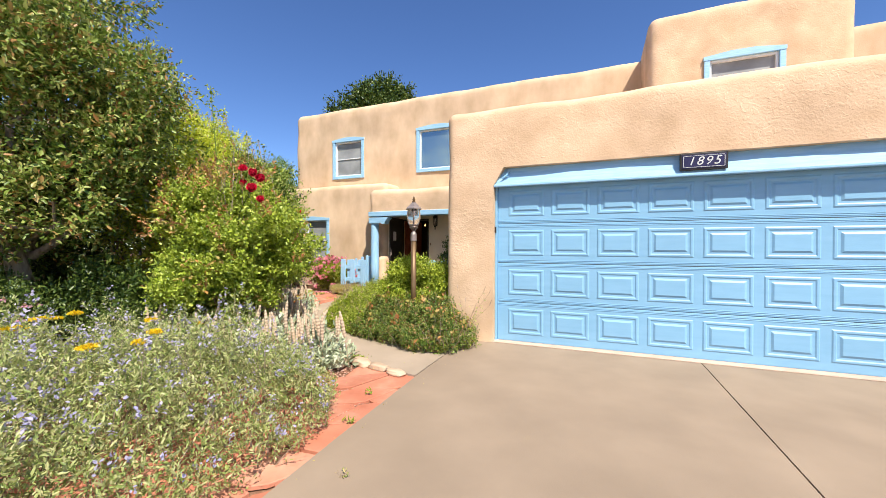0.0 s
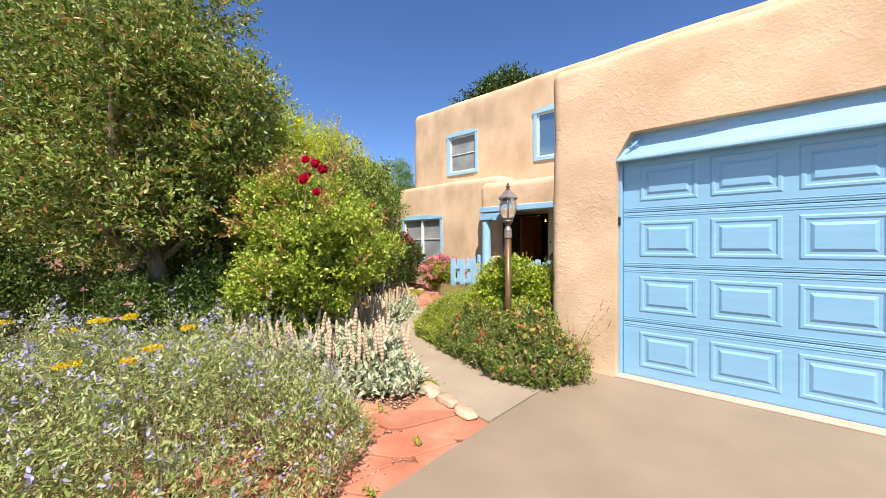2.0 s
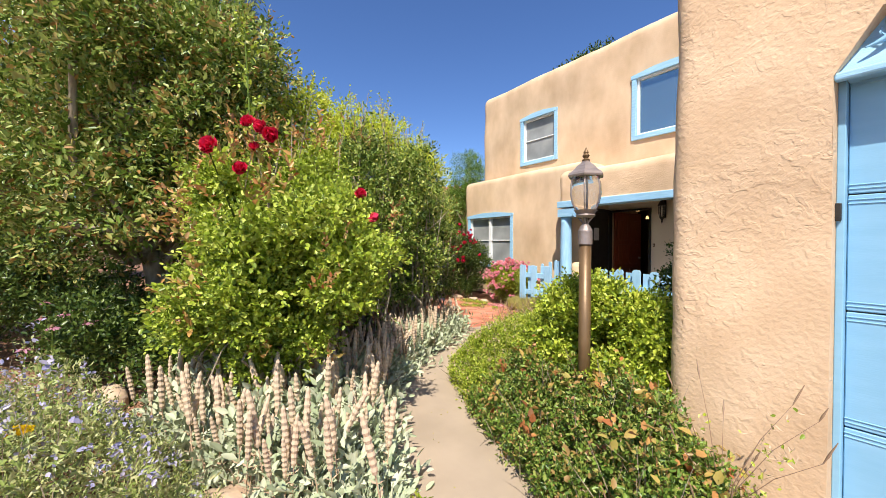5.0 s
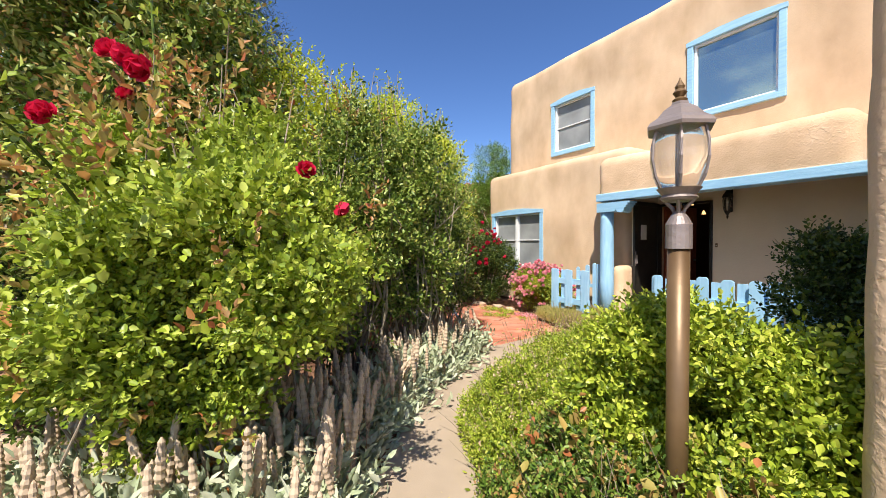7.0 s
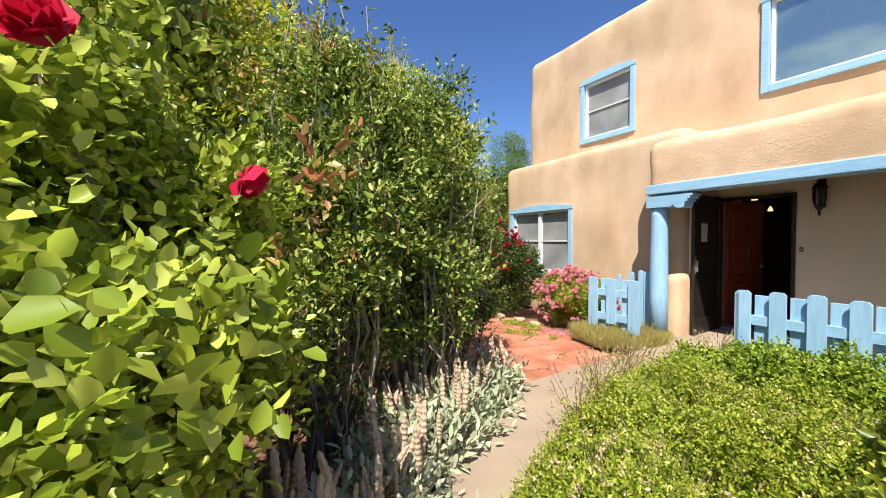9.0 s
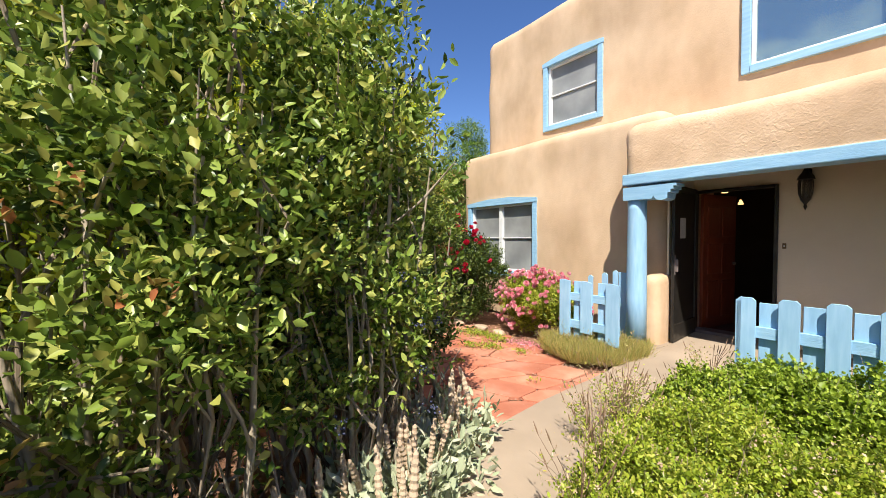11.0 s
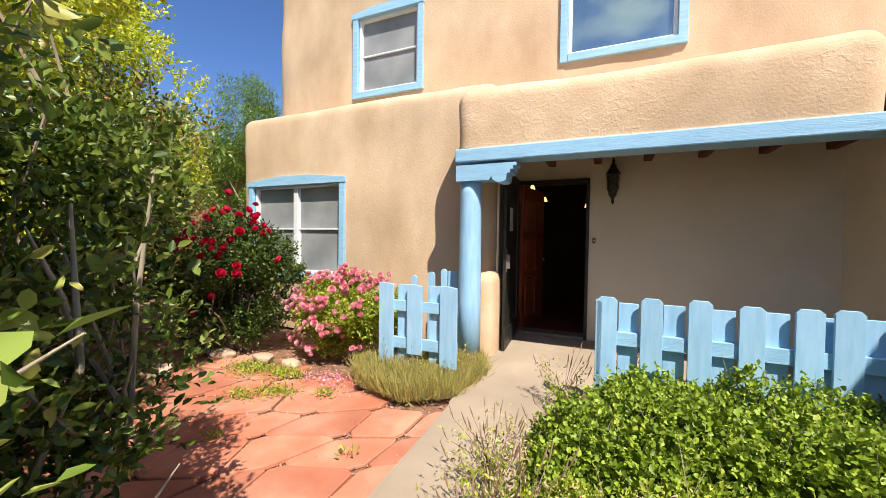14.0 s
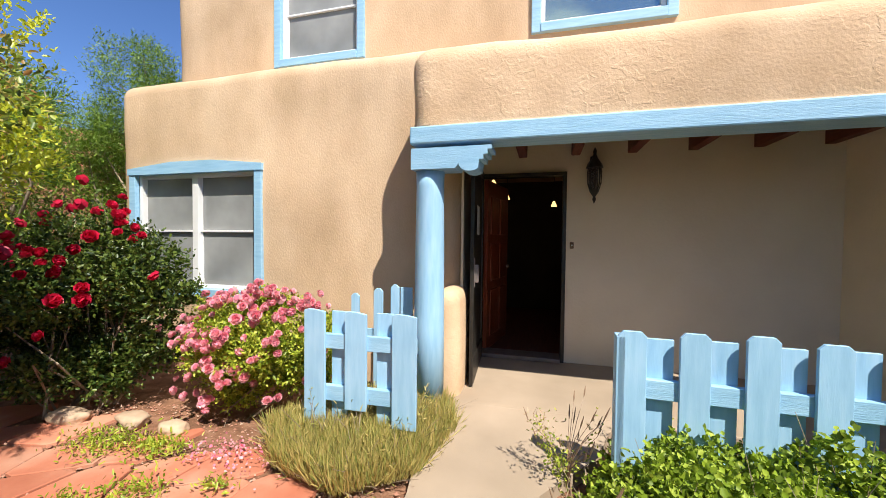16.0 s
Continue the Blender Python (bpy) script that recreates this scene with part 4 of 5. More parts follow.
shrub("shade_toned_shrub", "dense green shrub, shade-darkened, at the back of the garden", "bush", (-9.3, 2.4, 1.3), (1.1, 1.5, 1.3), 24000, .06, L_DEEP, .3, 50, 63, .5, 14, .02)
shrub("shade_toned_shrub", "low green shrub, shade-darkened, at the back of the flower bed", "bush", (-5.0, -3.2, .45), (1.1, .6, .4), 12000, .05, L_DEEP, .2, 30, 64, .5, 10, .01)

shrub("shade_toned_shrub", "green undergrowth behind the rose bush, leaves darkened as shade", "bush", (-4.15, -2.35, .5), (.9, .6, .5), 14000, .05, L_DEEP, .22, 34, 65, .5, 10, .01)
shrub("shade_toned_shrub", "green undergrowth below the fruit trees, leaves darkened as shade", "bush", (-6.9, -4.2, .7), (1.6, 1.0, .7), 16000, .06, L_DEEP, .3, 40, 66, .5, 10, .012)

# trees
def tree(name, label, x, y, h, crown, n, leaf, material, seed, clump=.5, nclump=60, trunk=.14, fork=.35, width=.4, sprays=0):
    r = np.random.default_rng(seed)
    w = thing(name, pose(x, y, -.03), label, "tree")
    cl = clumps_in(nclump, (0, 0, h - crown[2]), crown, clump, r, .9)
    p, d = blob_points(n // 7, cl, .65, r)
    p, d, sz = sprigs(p, d, leaf, r, 7, .2)
    v, f = leaf_mesh(p, sz, width, 0, d, r=r)
    raw_mesh("crown", v, f, material, w)
    if sprays:
        tips = blob_points(sprays, [(0, 0, h - crown[2], *crown)], .98, r)[0]
        tips = tips[tips[:, 2] > h - crown[2] * 1.3]
        pts = np.concatenate([np.linspace(e - (e - [0, 0, h - crown[2]]) * .3, e + np.array([0, 0, .25]) * r.random(), 16) + r.normal(size=(16, 3)) * .03 for e in tips])
        pts = np.repeat(pts, 3, axis=0)
        v, f = leaf_mesh(pts, leaf, width, .2, r=r)
        tagged(raw_mesh("twig", v, f, material, w), kind="stuff")
    bm = bmesh.new()
    fk = (r.normal() * .1, r.normal() * .1, h * fork)
    tube(bm, [(0, 0, -.05), (.03, .02, fk[2] * .5), fk], [trunk * 1.25, trunk, trunk * .85], 10)
    part("trunk", bm, BARK, w, smooth=True)
    part("limb", branches((fk[0], fk[1], fk[2] - .1), [c[:3] for c in cl[:18]], trunk * .45, seed, .25), BARK, w, smooth=True)
    return w


tree("apple_tree", "spreading fruit tree with small olive leaves over a shaded bed", -5.4, -2.7, 5.1, (2.0, 1.55, 2.1), 80000, .070, L_OLIVE, 11, .46, 84, .12, .25, .42, 40)
tree("apple_tree", "olive-leaved fruit tree behind the flower bed", -8.6, -4.6, 5.6, (2.8, 2.4, 2.6), 50000, .085, L_OLIVE, 12, .6, 90, .15, .25, .42, 20)
tree("apple_tree", "small olive-leaved tree overhanging the patio", -7.6, 1.98, 3.15, (1.2, .95, .95), 26000, .05, L_OLIVE, 17, .24, 60, .07, .3, .42, 24)
tree("pine_tree", "tall blue-green pine behind the garden", -12.2, -1.8, 9.0, (1.9, 1.6, 3.6), 50000, .13, L_BLUEPINE, 13, .6, 90, .2, .3, .12)
tree("shade_tree", "dark green tree rising behind the house roof", -16.2, 22, 14.4, (3.8, 2.8, 3.0), 40000, .26, L_DEEP, 14, .9, 60, .3, .4, .5, 30)
tree("juniper_tree", "upright green juniper beyond the corner of the house", -10.6, 6.3, 4.9, (.75, .75, 2.0), 60000, .06, L_PINE, 15, .25, 60, .1, .2, .2, 16)
tree("juniper_tree", "green juniper beyond the garden shrubs", -12.3, 5.4, 4.3, (1.5, 1.4, 1.9), 46000, .08, L_PINE, 16, .35, 50, .1, .2, .2, 12)
tree("shade_tree", "olive green shade tree in the distance", -18, -9, 7.5, (4.0, 3.5, 3.3), 26000, .16, L_OLIVE, 18, 1.0, 60, .25, .3, .5)
tree("shade_tree", "green shade tree in the distance", -20, -2, 6.5, (3.5, 3.5, 2.9), 22000, .16, L_OLIVE, 19, 1.0, 60, .25, .3, .5)
tree("shade_tree", "green tree in the distance", -21, 3.5, 5.5, (3.5, 3.0, 2.5), 22000, .16, L_DARK, 20, 1.0, 60, .25, .3, .5)


def stalk_mesh(h, seed, m):
    """A woolly flower stalk: thin stem, small paired leaves, knobbly spike of whorls."""
    r = np.random.default_rng(seed)
    bm = bmesh.new()
    bx, by = r.normal(size=2) * .02
    at = lambda z: (bx * (z / h) ** 2 * 2, by * (z / h) ** 2 * 2, z)
    tube(bm, [at(0), at(h * .3), at(h * .55)], [.004, .0035, .003], 5)
    zs = list(np.linspace(h * .52, h, 17))
    rad = [.006 + (.0145 if i % 2 else .009) * math.sin(math.pi * min(1, (i + 2) / 18)) ** .5 for i in range(17)]
    rad[-1] = .002
    tube(bm, [at(z) for z in zs], rad, 8)
    for i, z in enumerate((h * .18, h * .32, h * .44)):
        for k in (0, 1):
            a = i * 1.5 + k * math.pi
            p = Vector(at(z))
            d = Vector((math.cos(a), math.sin(a), .5))
            s = Vector((-math.sin(a), math.cos(a), 0))
            L = .06 - .012 * i
            vs = [bm.verts.new(x) for x in (p, p + d * L * .5 + s * L * .2, p + d * L, p + d * L * .5 - s * L * .2)]
            bm.faces.new(vs)
    me = bpy.data.meshes.new("flower_stalk")
    bm.to_mesh(me)
    bm.free()
    me.materials.append(m)
    return me


def bed(name, label, category, outline, n, leaf, material, height, seed, width=.4, up=1.0, mound=True, group="", parts=(), hvar=.45, sprig=.8, stems=None):
    stems = stems or BARK
    """A patch of low plants filling an outline, higher in its middle."""
    r = np.random.default_rng(seed)
    o = np.array(outline)
    lo, hi = o.min(0), o.max(0)
    c = o.mean(0)
    w = thing(name, pose(c[0], c[1], 0), label, category, group)

    def inside(q):
        k = np.zeros(len(q), bool)
        for (x0, y0), (x1, y1) in zip(o, np.roll(o, -1, 0)):
            cross = (y0 > q[:, 1]) != (y1 > q[:, 1])
            k ^= cross & (q[:, 0] < (x1 - x0) * (q[:, 1] - y0) / (y1 - y0 + 1e-12) + x0)
        return k

    def edge(q):
        best = np.full(len(q), 9.)
        for a, b in zip(o, np.roll(o, -1, 0)):
            ab = b - a
            t = np.clip(((q - a) @ ab) / (ab @ ab), 0, 1)
            best = np.minimum(best, np.linalg.norm(q - a - t[:, None] * ab, axis=1))
        return best

    def spots(m):
        q = lo + r.random((m * 4, 2)) * (hi - lo)
        return q[inside(q)][:m]

    def top(q):
        e = edge(q)
        lump = np.array([noise.noise(Vector((x * 3.2, y * 3.2, seed))) + .6 * noise.noise(Vector((x * 9, y * 9, seed))) for x, y in q])
        return height * (np.clip(e / (height * .9), 0.1, 1) ** .5 if mound else 1) * (1 + hvar * lump)
    q = spots(n)
    t = top(q)
    z = t * (1 - r.random(len(q)) ** 1.7 * .8)
    p = np.column_stack([q - c, z])
    if sprig:
        m = len(p) // 6
        p, d, sz = sprigs(p[:m] - [0, 0, leaf], r.normal(size=(m, 3)) * .5, leaf, r, 6, sprig)
        p[:, 2] = np.maximum(p[:, 2], .01)
        v, f = leaf_mesh(p, sz, width, .1, d, r=r)
    else:
        v, f = leaf_mesh(p, leaf, width, up, r=r)
    raw_mesh("foliage", v, f, material, w)
    q = spots(240)
    t = top(q)
    bm = bmesh.new()
    for (x, y), z in zip(q - c, t):
        lx, ly = r.normal(size=2) * .06
        tube(bm, [(x, y, 0), (x + lx, y + ly, z * .6), (x + lx * 2, y + ly * 2, z * 1.05)], [.003, .0025, .001], 4)
    tagged(part("stem", bm, stems, w), kind="stuff")
    for nm, m, cnt, size, kind in parts:
        q = spots(cnt)
        t = top(q)
        if kind == "petals":
            pp = np.column_stack([q - c, t + size * r.random(len(q))])
            pp = np.repeat(pp, 7, axis=0) + r.normal(size=(len(pp) * 7, 3)) * [size * .5, size * .5, size]
            v, f = leaf_mesh(pp, size, .6, .3, r=r)
            tagged(raw_mesh(nm, v, f, m, w), kind="stuff")
        elif kind == "spike":
            stalks = [stalk_mesh(size, 50 + i, m) for i in range(6)]
            for (x, y), tt in zip(q - c, t):
                o = new(nm, stalks[r.integers(6)])
                o.parent = w
                o.matrix_local = pose(x, y, 0, r.normal() * 5, r.normal() * 5, r.random() * 360) @ Matrix.Scale(.7 + .45 * r.random(), 4)
        elif kind == "blade":
            pp = np.column_stack([q - c, t * .2])
            v, f = leaf_mesh(pp, size, .03, 3.5, r=r)
            tagged(raw_mesh(nm, v, f, m, w), kind="stuff")
    return w


bed("catmint_bed", "sprawling grey-green catmint bed covered in pale lilac flowers", "flower bed", [(-.42, -3.7), (-.42, -3.0), (-.75, -2.5), (-1.3, -2.3), (-2.2, -2.5), (-3.1, -2.9), (-3.6, -3.6), (-3.4, -5.2), (-.6, -5.2)], 100000, .030, L_GREY, .62, 21, .32, .6, True, "",
    (("blossom", P_BLUE, 1100, .020, "petals"),), .75)
bed("lambs_ear_bed", "silver lambs-ear plants with tall tan flower stalks along the path", "flower bed", [(-1.15, -1.72), (-1.4, -1.57), (-2.15, -1.27), (-2.52, -1.0), (-3.0, -.63), (-3.3, -1.1), (-3.6, -2.3), (-3.0, -2.8), (-2.1, -2.4), (-1.7, -2.2)], 15000, .095, L_LAMB, .29, 22, .38, .9, True, "",
    (("flower_stalk", L_STALK, 250, .57, "spike"),))
bed("lambs_ear_bed", "silver lambs-ear in the shade at the edge of the curved path", "flower bed", [(-2.85, -.68), (-3.27, -.34), (-3.64, .22), (-4.05, .83), (-4.28, 1.2), (-4.7, 1.05), (-4.35, .2), (-3.6, -.7)], 6000, .11, L_LAMB, .24, 23, .35, .9, True, "",
    (("flower_stalk", L_STALK, 80, .50, "spike"),))
bed("low_shrub", "low spreading dark green shrub with reddish twigs spilling onto the driveway", "bush", [(-.12, -.45), (-.3, -.95), (-.8, -1.05), (-1.35, -.82), (-1.95, -.62), (-2.1, -.2), (-1.5, .1), (-.6, .0)], 46000, .030, L_LOWSHRUB, .62, 24, .5, .4, True, "",
    (("reddish_twig", L_ROSE_RED, 60, .05, "petals"),), .7)
bed("low_shrub", "fine-leaved olive green low shrub with faded flower heads along the path", "bush", [(-1.8, -.62), (-2.15, -.5), (-2.6, -.32), (-2.85, -.12), (-3.15, .5), (-2.6, .9), (-1.9, .5), (-1.6, -.1)], 60000, .024, L_LOW, .56, 35, .5, .5, True, "",
    (("faded_flower", L_STALK, 240, .016, "petals"),), .5)
shrub("boxwood", "rounded bright green boxwood growing behind the lamp post", "bush", (-1.2, .12, .58), (.56, .42, .50), 46000, .036, L_BOX, .15, 50, 25, .6, 14, .01)
shrub("boxwood", "green boxwood by the garage wall, leaves darkened as its shade", "bush", (-.95, 1.7, .85), (.38, .7, .65), 26000, .032, L_DEEP, .18, 40, 26, .6, 12, .01)
bed("ground_cover", "fine yellow-green oregano-like ground cover with faded flower heads along the path", "plants", [(-3.1, .5), (-3.48, 1.1), (-3.62, 1.8), (-3.66, 2.3), (-2.6, 2.35), (-1.6, 2.2), (-.75, 2.2), (-.7, .3), (-1.5, .4), (-2.4, .7)], 95000, .024, L_LOW, .46, 27, .62, .8, True, "",
    (("faded_flower", L_STALK, 260, .016, "petals"),))
bed("ground_cover", "dense glossy dark green broad-leaved ground cover below the fence", "plants", [(-3.64, 2.15), (-3.70, 2.95), (-3.5, 3.38), (-3.3, 3.75), (-1.0, 3.9), (-.72, 2.1), (-1.6, 2.1), (-2.6, 2.2)], 60000, .034, L_IVY, .45, 34, .80, .5)
bed("grass_tuft", "mounded dry lavender tuft with yellow-green and brown stems", "plants", [(-5.62, 3.55), (-5.3, 3.2), (-4.8, 3.08), (-4.45, 3.35), (-4.33, 3.9), (-4.5, 4.3), (-5.2, 4.2)], 2200, .05, L_GRASS, .27, 28, .15, 1.5, True, "",
    (("blade", L_GRASS, 26000, .15, "blade"),))
shrub("rose_bush", "rounded bush full of pink rose clusters by the gate", "bush", (-6.0, 3.97, .50), (.72, .42, .40), 34000, .032, L_BOX, .14, 40, 29, .6, 14, .01, (("bloom", P_PINK, 230, .072, "rose"),))
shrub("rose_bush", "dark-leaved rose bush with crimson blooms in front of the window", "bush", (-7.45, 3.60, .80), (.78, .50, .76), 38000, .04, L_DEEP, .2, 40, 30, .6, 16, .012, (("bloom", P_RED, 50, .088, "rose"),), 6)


# ---- rocks, flowers and weeds ----
def rock(x, y, sx, sy, sz, rot, seed):
    bm = bmesh.new()
    bmesh.ops.create_icosphere(bm, subdivisions=3, radius=1)
    for v in bm.verts:
        k = 1 + .25 * noise.noise(v.co * 1.3 + Vector((seed, 0, 0))) + .08 * noise.noise(v.co * 4 + Vector((0, seed, 0)))
        m = max(abs(v.co.x), abs(v.co.y), abs(v.co.z))
        v.co = v.co.lerp(v.co / m, .5) * k
        v.co = Vector((v.co.x * sx, v.co.y * sy, v.co.z * sz))
    o = part("rock", bm, ROCK, smooth=True)
    o.matrix_world = pose(x, y, sz * .25, 0, 0, rot)
    return tagged(o, "rough tan sandstone edging rock on the soil", "rock", "edging rocks")


for i, (x, y, sx, sy, sz, a) in enumerate([(-1.76, -2.3, .17, .10, .085, 20), (-1.36, -1.7, .13, .08, .05, -10), (-1.1, -1.6, .14, .07, .04, -25), (-0.84, -1.66, .12, .06, .035, -12),
                                           (-0.6, -1.74, .11, .06, .03, -10), (-1.98, -2.15, .12, .09, .07, 50), (-2.9, -2.5, .2, .1, .07, 10), (-7.35, 2.68, .16, .10, .06, 40),
                                           (-7.49, 2.14, .2, .1, .07, 80), (-7.24, 3.33, .15, .08, .06, 10), (-6.75, 3.44, .13, .08, .05, -10), (-6.32, 3.42, .10, .07, .05, 0), (-3.9, -3.0, .2, .12, .1, 15)]):
    rock(x, y, sx, sy, sz, a, i * 3.1)


def yarrow(x, y, z, w, seed):
    r = np.random.default_rng(seed)
    o = thing("yarrow_flower", pose(x, y, 0), "flat bright yellow yarrow head on a thin green stem", "flower", "yellow flowers")
    bm = bmesh.new()
    tube(bm, [(0, 0, 0), (.01, 0, z * .5), (0, 0, z)], [.003, .003, .002], 5)
    part("stem", bm, L_GREY, o)
    n = 220
    a, q = r.random(n) * 6.28, w * np.sqrt(r.random(n))
    p = np.column_stack([q * np.cos(a), q * np.sin(a), z + .012 * (1 - (q / w) ** 2) + .004 * r.normal(size=n)])
    v, f = leaf_mesh(p, .012, .9, 2.5, r=r)
    raw_mesh("flower_head", v, f, P_YELLOW, o)


for i, (x, y, z, w) in enumerate([(-2.42, -3.82, .68, .05), (-2.57, -3.62, .70, .045), (-2.50, -3.45, .72, .03), (-1.45, -3.85, .66, .035), (-1.42, -3.51, .68, .03), (-1.39, -3.62, .64, .025),
                                  (-2.0, -3.2, .66, .03), (-1.7, -3.0, .62, .025), (-2.9, -3.4, .64, .03), (-2.2, -4.2, .68, .045), (-3.0, -4.1, .7, .04)]):
    yarrow(x, y, z + .03, w * 1.5, 70 + i)


def coneflower(x, y, z, seed):
    r = np.random.default_rng(seed)
    o = thing("coneflower", pose(x, y, 0), "faded pink coneflower with a dark centre", "flower", "coneflowers")
    bm = bmesh.new()
    tube(bm, [(0, 0, 0), (.02, 0, z * .5), (0, 0, z)], [.004, .003, .003], 5)
    part("stem", bm, L_DARK, o)
    a = np.arange(12) * .5236
    d = np.stack([np.cos(a), np.sin(a), -.35 * np.ones(12)], axis=1)
    v, f = leaf_mesh(np.tile([[0, 0, z]], (12, 1)), .045, .3, -.3, d * 3, r=r)
    raw_mesh("petals", v, f, P_CONE, o)
    part("cone", lathe([(.012, z - .005), (.016, z + .005), (.01, z + .018), (.002, z + .022)], 10), BRONZE, o)


for i, (x, y, z) in enumerate([(-3.7, -3.3, .72), (-3.9, -3.15, .70), (-4.1, -3.3, .76), (-4.3, -3.1, .66), (-4.6, -3.3, .74), (-4.75, -3.55, .80), (-5.3, -3.4, .9), (-3.5, -3.4, .62), (-4.4, -3.5, .7)]):
    coneflower(x, y, z, 90 + i)


def weed(x, y, h, n, seed, spread=.25, leafy=.6):
    r = np.random.default_rng(seed)
    o = thing("weed", pose(x, y, 0), "thin leggy weed with small leaves and tan seed tips", "weed", "weeds")
    for i in range(n):
        a = r.random() * 6.28
        k = spread * (.4 + .8 * r.random())
        e = np.array([k * math.cos(a), k * math.sin(a), h * (.5 + .6 * r.random())])
        pts = [tuple(e * np.array([t ** 1.6, t ** 1.6, t ** .8])) for t in (0, .35, .7, 1)]
        bm = bmesh.new()
        tube(bm, pts, [.003, .0025, .002, .001], 4)
        e = Vector(pts[-1])
        tip = e + Vector((math.cos(a) * .03, math.sin(a) * .03, .075)) * r.uniform(.7, 1.3)
        tube(bm, [tuple(e), tuple(e.lerp(tip, .4)), tuple(tip)], [.002, .0048, .0015], 5)
        part("stem", bm, SEEDBROWN, o)
    q = np.concatenate([np.linspace(0.15, 1, 22)[:, None] * np.array([[spread * math.cos(b), spread * math.sin(b), h]]) for b in r.random(n) * 6.28])
    q = q * (.5 + .5 * r.random((len(q), 1))) + r.normal(size=q.shape) * .03
    q[:, 2] = np.abs(q[:, 2])
    v, f = leaf_mesh(q, .022, .5, .4, r=r)
    tagged(raw_mesh("leaf", v, f, L_LOW, o), kind="stuff")
    q2 = q[q[:, 2] > h * leafy]
    v, f = leaf_mesh(np.repeat(q2, 2, axis=0), .028, .18, .6, r=r)
    tagged(raw_mesh("seed_head", v, f, L_STALK, o), kind="stuff")


for i, a in enumerate([(-3.78, 2.15, .42, 22, .24), (-3.86, 2.45, .36, 18, .24), (-3.74, 1.75, .40, 18, .2), (-3.59, 3.57, .42, 16, .22), (-3.55, 3.01, .34, 12, .2), (-3.4, 1.29, .5, 14, .18), (-3.6, 2.03, .4, 12, .2), (-3.25, 0.88, .5, 12, .2), (-0.28, -0.5, .66, 9, .28), (-0.45, -0.85, .22, 12, .25), (-0.25, -0.65, .3, 12, .22), (-3.14, 3.87, .5, 8, .15)]):
    weed(a[0], a[1], a[2], a[3], 120 + i, a[4])


def tuft(x, y, w, n, seed, material=None, hh=.035):
    r = np.random.default_rng(seed)
    o = thing("grass_clump", pose(x, y, 0.005), "small green weed clump in a paving joint", "weed", "joint weeds")
    p = np.column_stack([r.normal(size=n) * w, r.normal(size=n) * w * .6, np.abs(r.normal(size=n)) * .012])
    v, f = leaf_mesh(p, hh, .3, .6, r=r)
    tagged(raw_mesh("blade", v, f, material or L_LOW, o), kind="stuff")


for i, (x, y, w, n) in enumerate([(-6.59, 3.17, .16, 500), (-6.21, 3.22, .12, 400), (-5.89, 2.85, .10, 220), (-6.11, 2.68, .09, 160), (-5.51, 3.01, .06, 90), (-6.7, 2.25, .05, 60), (-5.71, 2.14, .05, 50), (-4.76, 2.36, .03, 30),
                                  (-1.1, -2.15, .03, 30), (-1.0, -2.45, .025, 24), (-0.55, -2.3, .02, 16), (-0.4, -2.8, .03, 24), (-0.02, -3.35, .03, 20), (-1.55, -1.75, .09, 200), (-1.25, -1.5, .06, 120), (-2.0, -0.48, .08, 90), (0.5, -3.6, .012, 10)]):
    tuft(x, y, w, n, 150 + i, L_GRASS if x > -.3 else None, .022 if x > -.3 else .035)
r = np.random.default_rng(5)
q = np.column_stack([r.normal(size=260) * .17 - 5.68, r.normal(size=260) * .10 + 3.28, r.random(260) * .01 + .012])
v, f = leaf_mesh(q, .018, .8, 0.0, r=r)
tagged(raw_mesh("fallen_petals", v, f, P_PINK), "scattered fallen pink rose petals on the soil", "petals", kind="stuff")
q = np.column_stack([r.uniform(-4.2, -.2, 900), r.uniform(-3.8, 4, 900), np.full(900, .006)])
v, f = leaf_mesh(q, .014, .4, 0.0, r=r)
tagged(raw_mesh("leaf_litter", v, f, L_GRASS), "scattered dry leaf litter on soil and paving", "leaf litter", kind="stuff")


def pebbles(cx, cy, sx, sy, n, seed):
    r = np.random.default_rng(seed)
    q = np.column_stack([r.uniform(-1, 1, n) * sx + cx, r.uniform(-1, 1, n) * sy + cy])
    base = np.array([(1, 0, 0), (0, 1, 0), (-1, 0, 0), (0, -1, 0), (0, 0, .8)])
    k = (.004 + .010 * r.random(n) ** 2)[:, None, None]
    v = (base[None] * k * (1 + .4 * r.normal(size=(n, 5, 1)))) + np.column_stack([q, np.full(n, -.03)])[:, None]
    f = np.arange(n)[:, None, None] * 5 + np.array([(0, 1, 4), (1, 2, 4), (2, 3, 4), (3, 0, 4)])[None]
    return tagged(raw_mesh("gravel", v.reshape(-1, 3), f.reshape(-1, 3), GRAVEL), "loose reddish gravel and grit on the soil", "gravel", kind="stuff")


pebbles(-1.5, -2.2, 1.0, .8, 7000, 1)
pebbles(-5.6, 2.2, 1.8, 1.6, 9000, 2)
pebbles(-3.5, -3.0, 1.5, 1.5, 4000, 3)

# ---- paving stones, last ----
def inside_poly(p, o):
    k = False
    for i in range(len(o)):
        (x0, y0), (x1, y1) = o[i], o[(i + 1) % len(o)]
        if (y0 > p[1]) != (y1 > p[1]) and p[0] < (x1 - x0) * (p[1] - y0) / (y1 - y0) + x0:
            k = not k
    return k


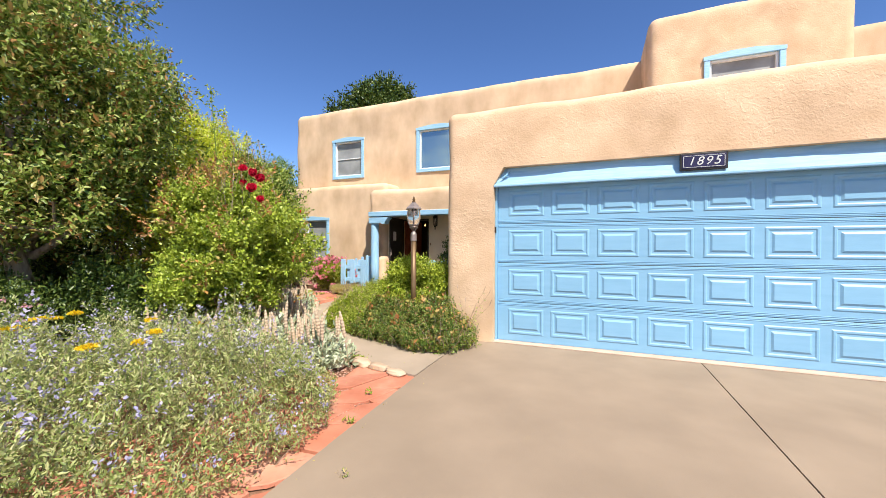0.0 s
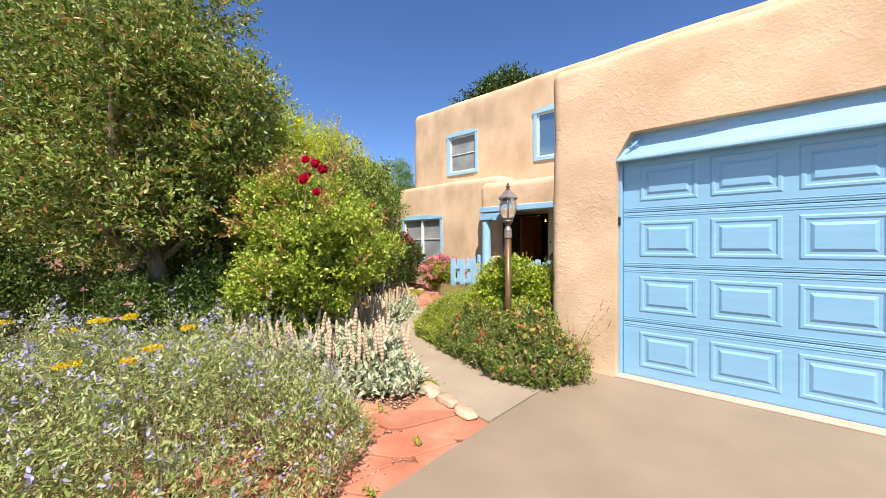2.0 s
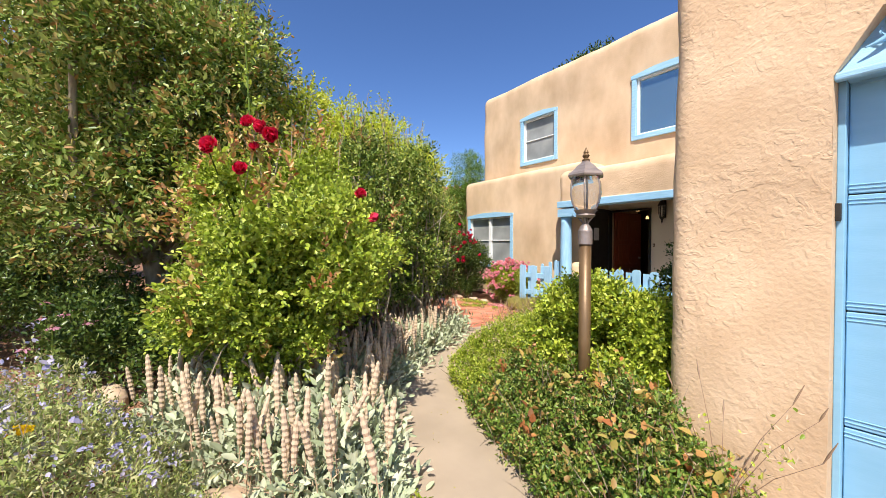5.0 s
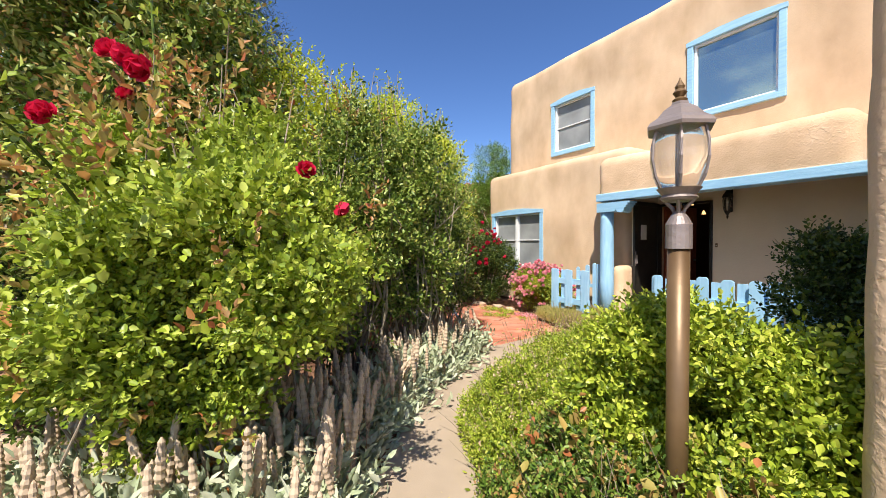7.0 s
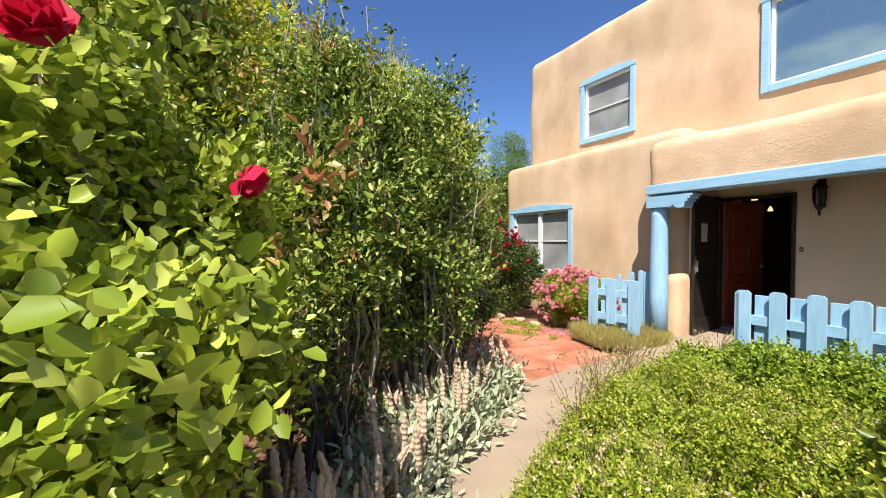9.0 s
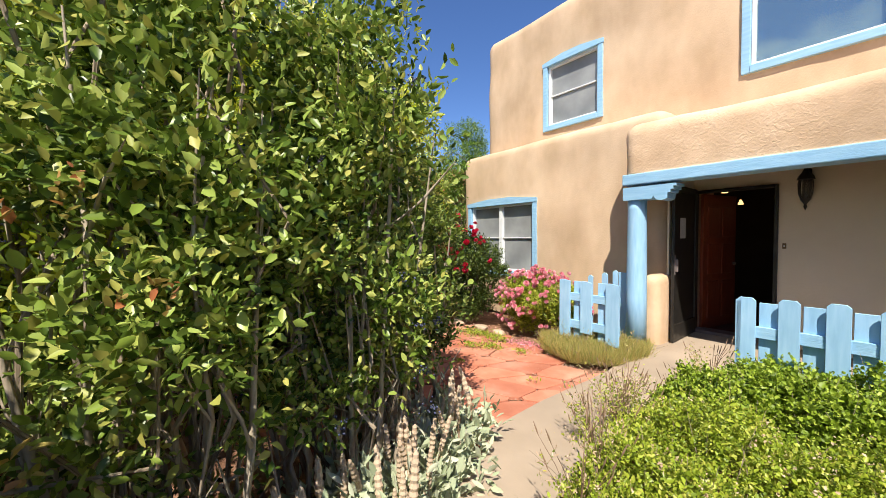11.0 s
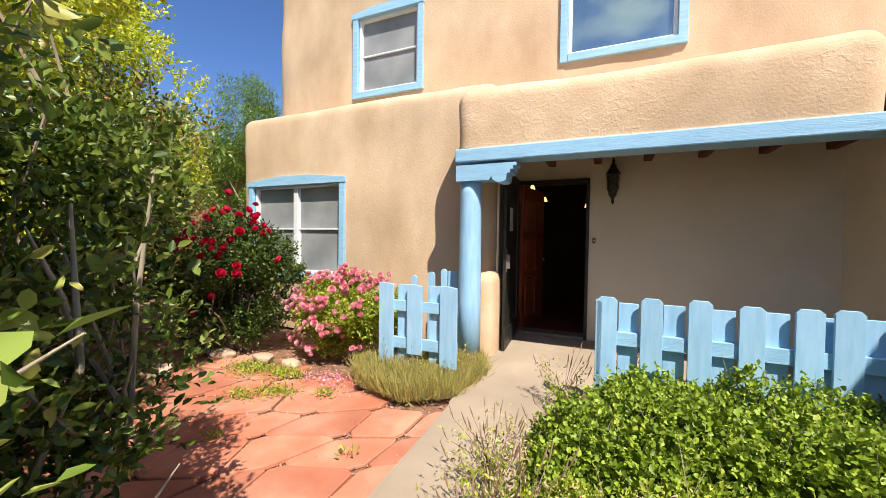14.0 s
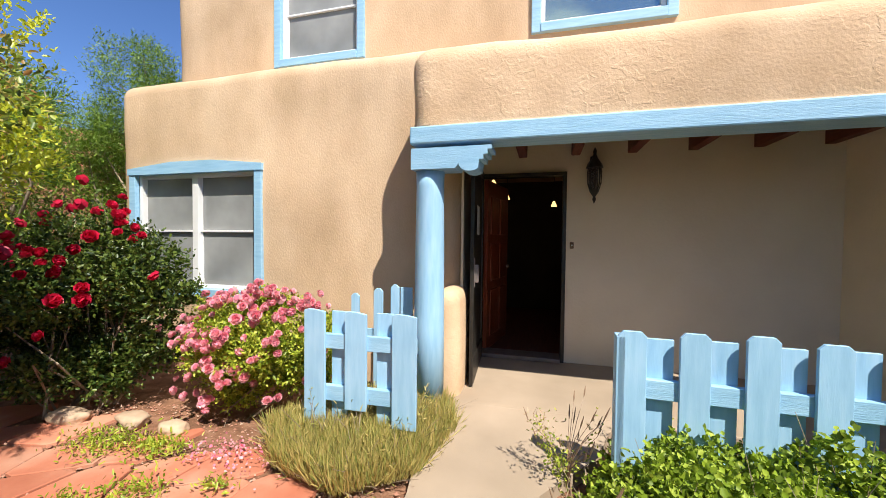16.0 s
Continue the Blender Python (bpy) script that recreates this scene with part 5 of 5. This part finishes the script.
def flags(name, label, outline, sx, sy, seed, ang=0):
    """Random flat stones: a loose net of corners, each cell shrunk to leave a joint."""
    r = random.Random(seed)
    o = thing(name, pose(0, 0, 0), label, "paving", kind="structure")
    ca, sa = math.cos(ang), math.sin(ang)
    c = (sum(p[0] for p in outline) / len(outline), sum(p[1] for p in outline) / len(outline))
    net = {}
    N = 16
    for i in range(-N, N + 1):
        for j in range(-N, N + 1):
            x, y = (i + (j % 2) * .5 + r.uniform(-.24, .24)) * sx, (j + r.uniform(-.24, .24)) * sy
            net[i, j] = (c[0] + x * ca - y * sa, c[1] + x * sa + y * ca)
    for i in range(-N, N):
        for j in range(-N, N):
            sh = j % 2
            quad = [net[i, j], net[i + 1, j], net[i + 1 + (0 if not sh else 1) - (0 if sh else 0), j + 1] if (i + 2, j + 1) in net else net[i + 1, j + 1], net[i + sh, j + 1]]
            m = (sum(p[0] for p in quad) / 4, sum(p[1] for p in quad) / 4)
            if not inside_poly(m, outline):
                continue
            pts = []
            for k in range(4):
                a, b, d = quad[k - 1], quad[k], quad[(k + 1) % 4]
                for u in (.12, ):
                    pts.append((b[0] + (a[0] - b[0]) * u, b[1] + (a[1] - b[1]) * u))
                    pts.append((b[0] + (d[0] - b[0]) * u, b[1] + (d[1] - b[1]) * u))
            s = .955
            pts = [(m[0] + (x - m[0]) * s + r.uniform(-.008, .008), m[1] + (y - m[1]) * s + r.uniform(-.008, .008)) for x, y in pts]
            area = sum(pts[k - 1][0] * pts[k][1] - pts[k][0] * pts[k - 1][1] for k in range(8))
            if area < 0:
                pts = pts[::-1]
            top = r.uniform(-.022, -.006)
            bm = bmesh.new()
            lo = [bm.verts.new((x, y, -.04)) for x, y in pts]
            hi = [bm.verts.new((x, y, top - .006)) for x, y in pts]
            tp = [bm.verts.new((m[0] + (x - m[0]) * .97, m[1] + (y - m[1]) * .97, top)) for x, y in pts]
            bm.faces.new(tp)
            for aa, bb in ((lo, hi), (hi, tp)):
                for k in range(8):
                    bm.faces.new((aa[k], aa[(k + 1) % 8], bb[(k + 1) % 8], bb[k]))
            part("flagstone", bm, FLAG, o)
    return o


flags("patio", "irregular red sandstone flagstones of the garden patio", [(-4.1, .7), (-4.2, 3.3), (-4.8, 3.2), (-5.4, 3.35), (-5.9, 3.45), (-6.9, 3.4), (-8.4, 3.3), (-8.4, .2), (-5.5, -.2), (-4.4, .2)], .46, .36, 5, .5)
flags("paving_patch", "red sandstone flagstones beside the driveway", [(-.1, -1.55), (.1, -4.2), (-1.5, -4.2), (-1.75, -2.4), (-1.35, -1.9), (-1.0, -1.6)], .52, .36, 6, .35)
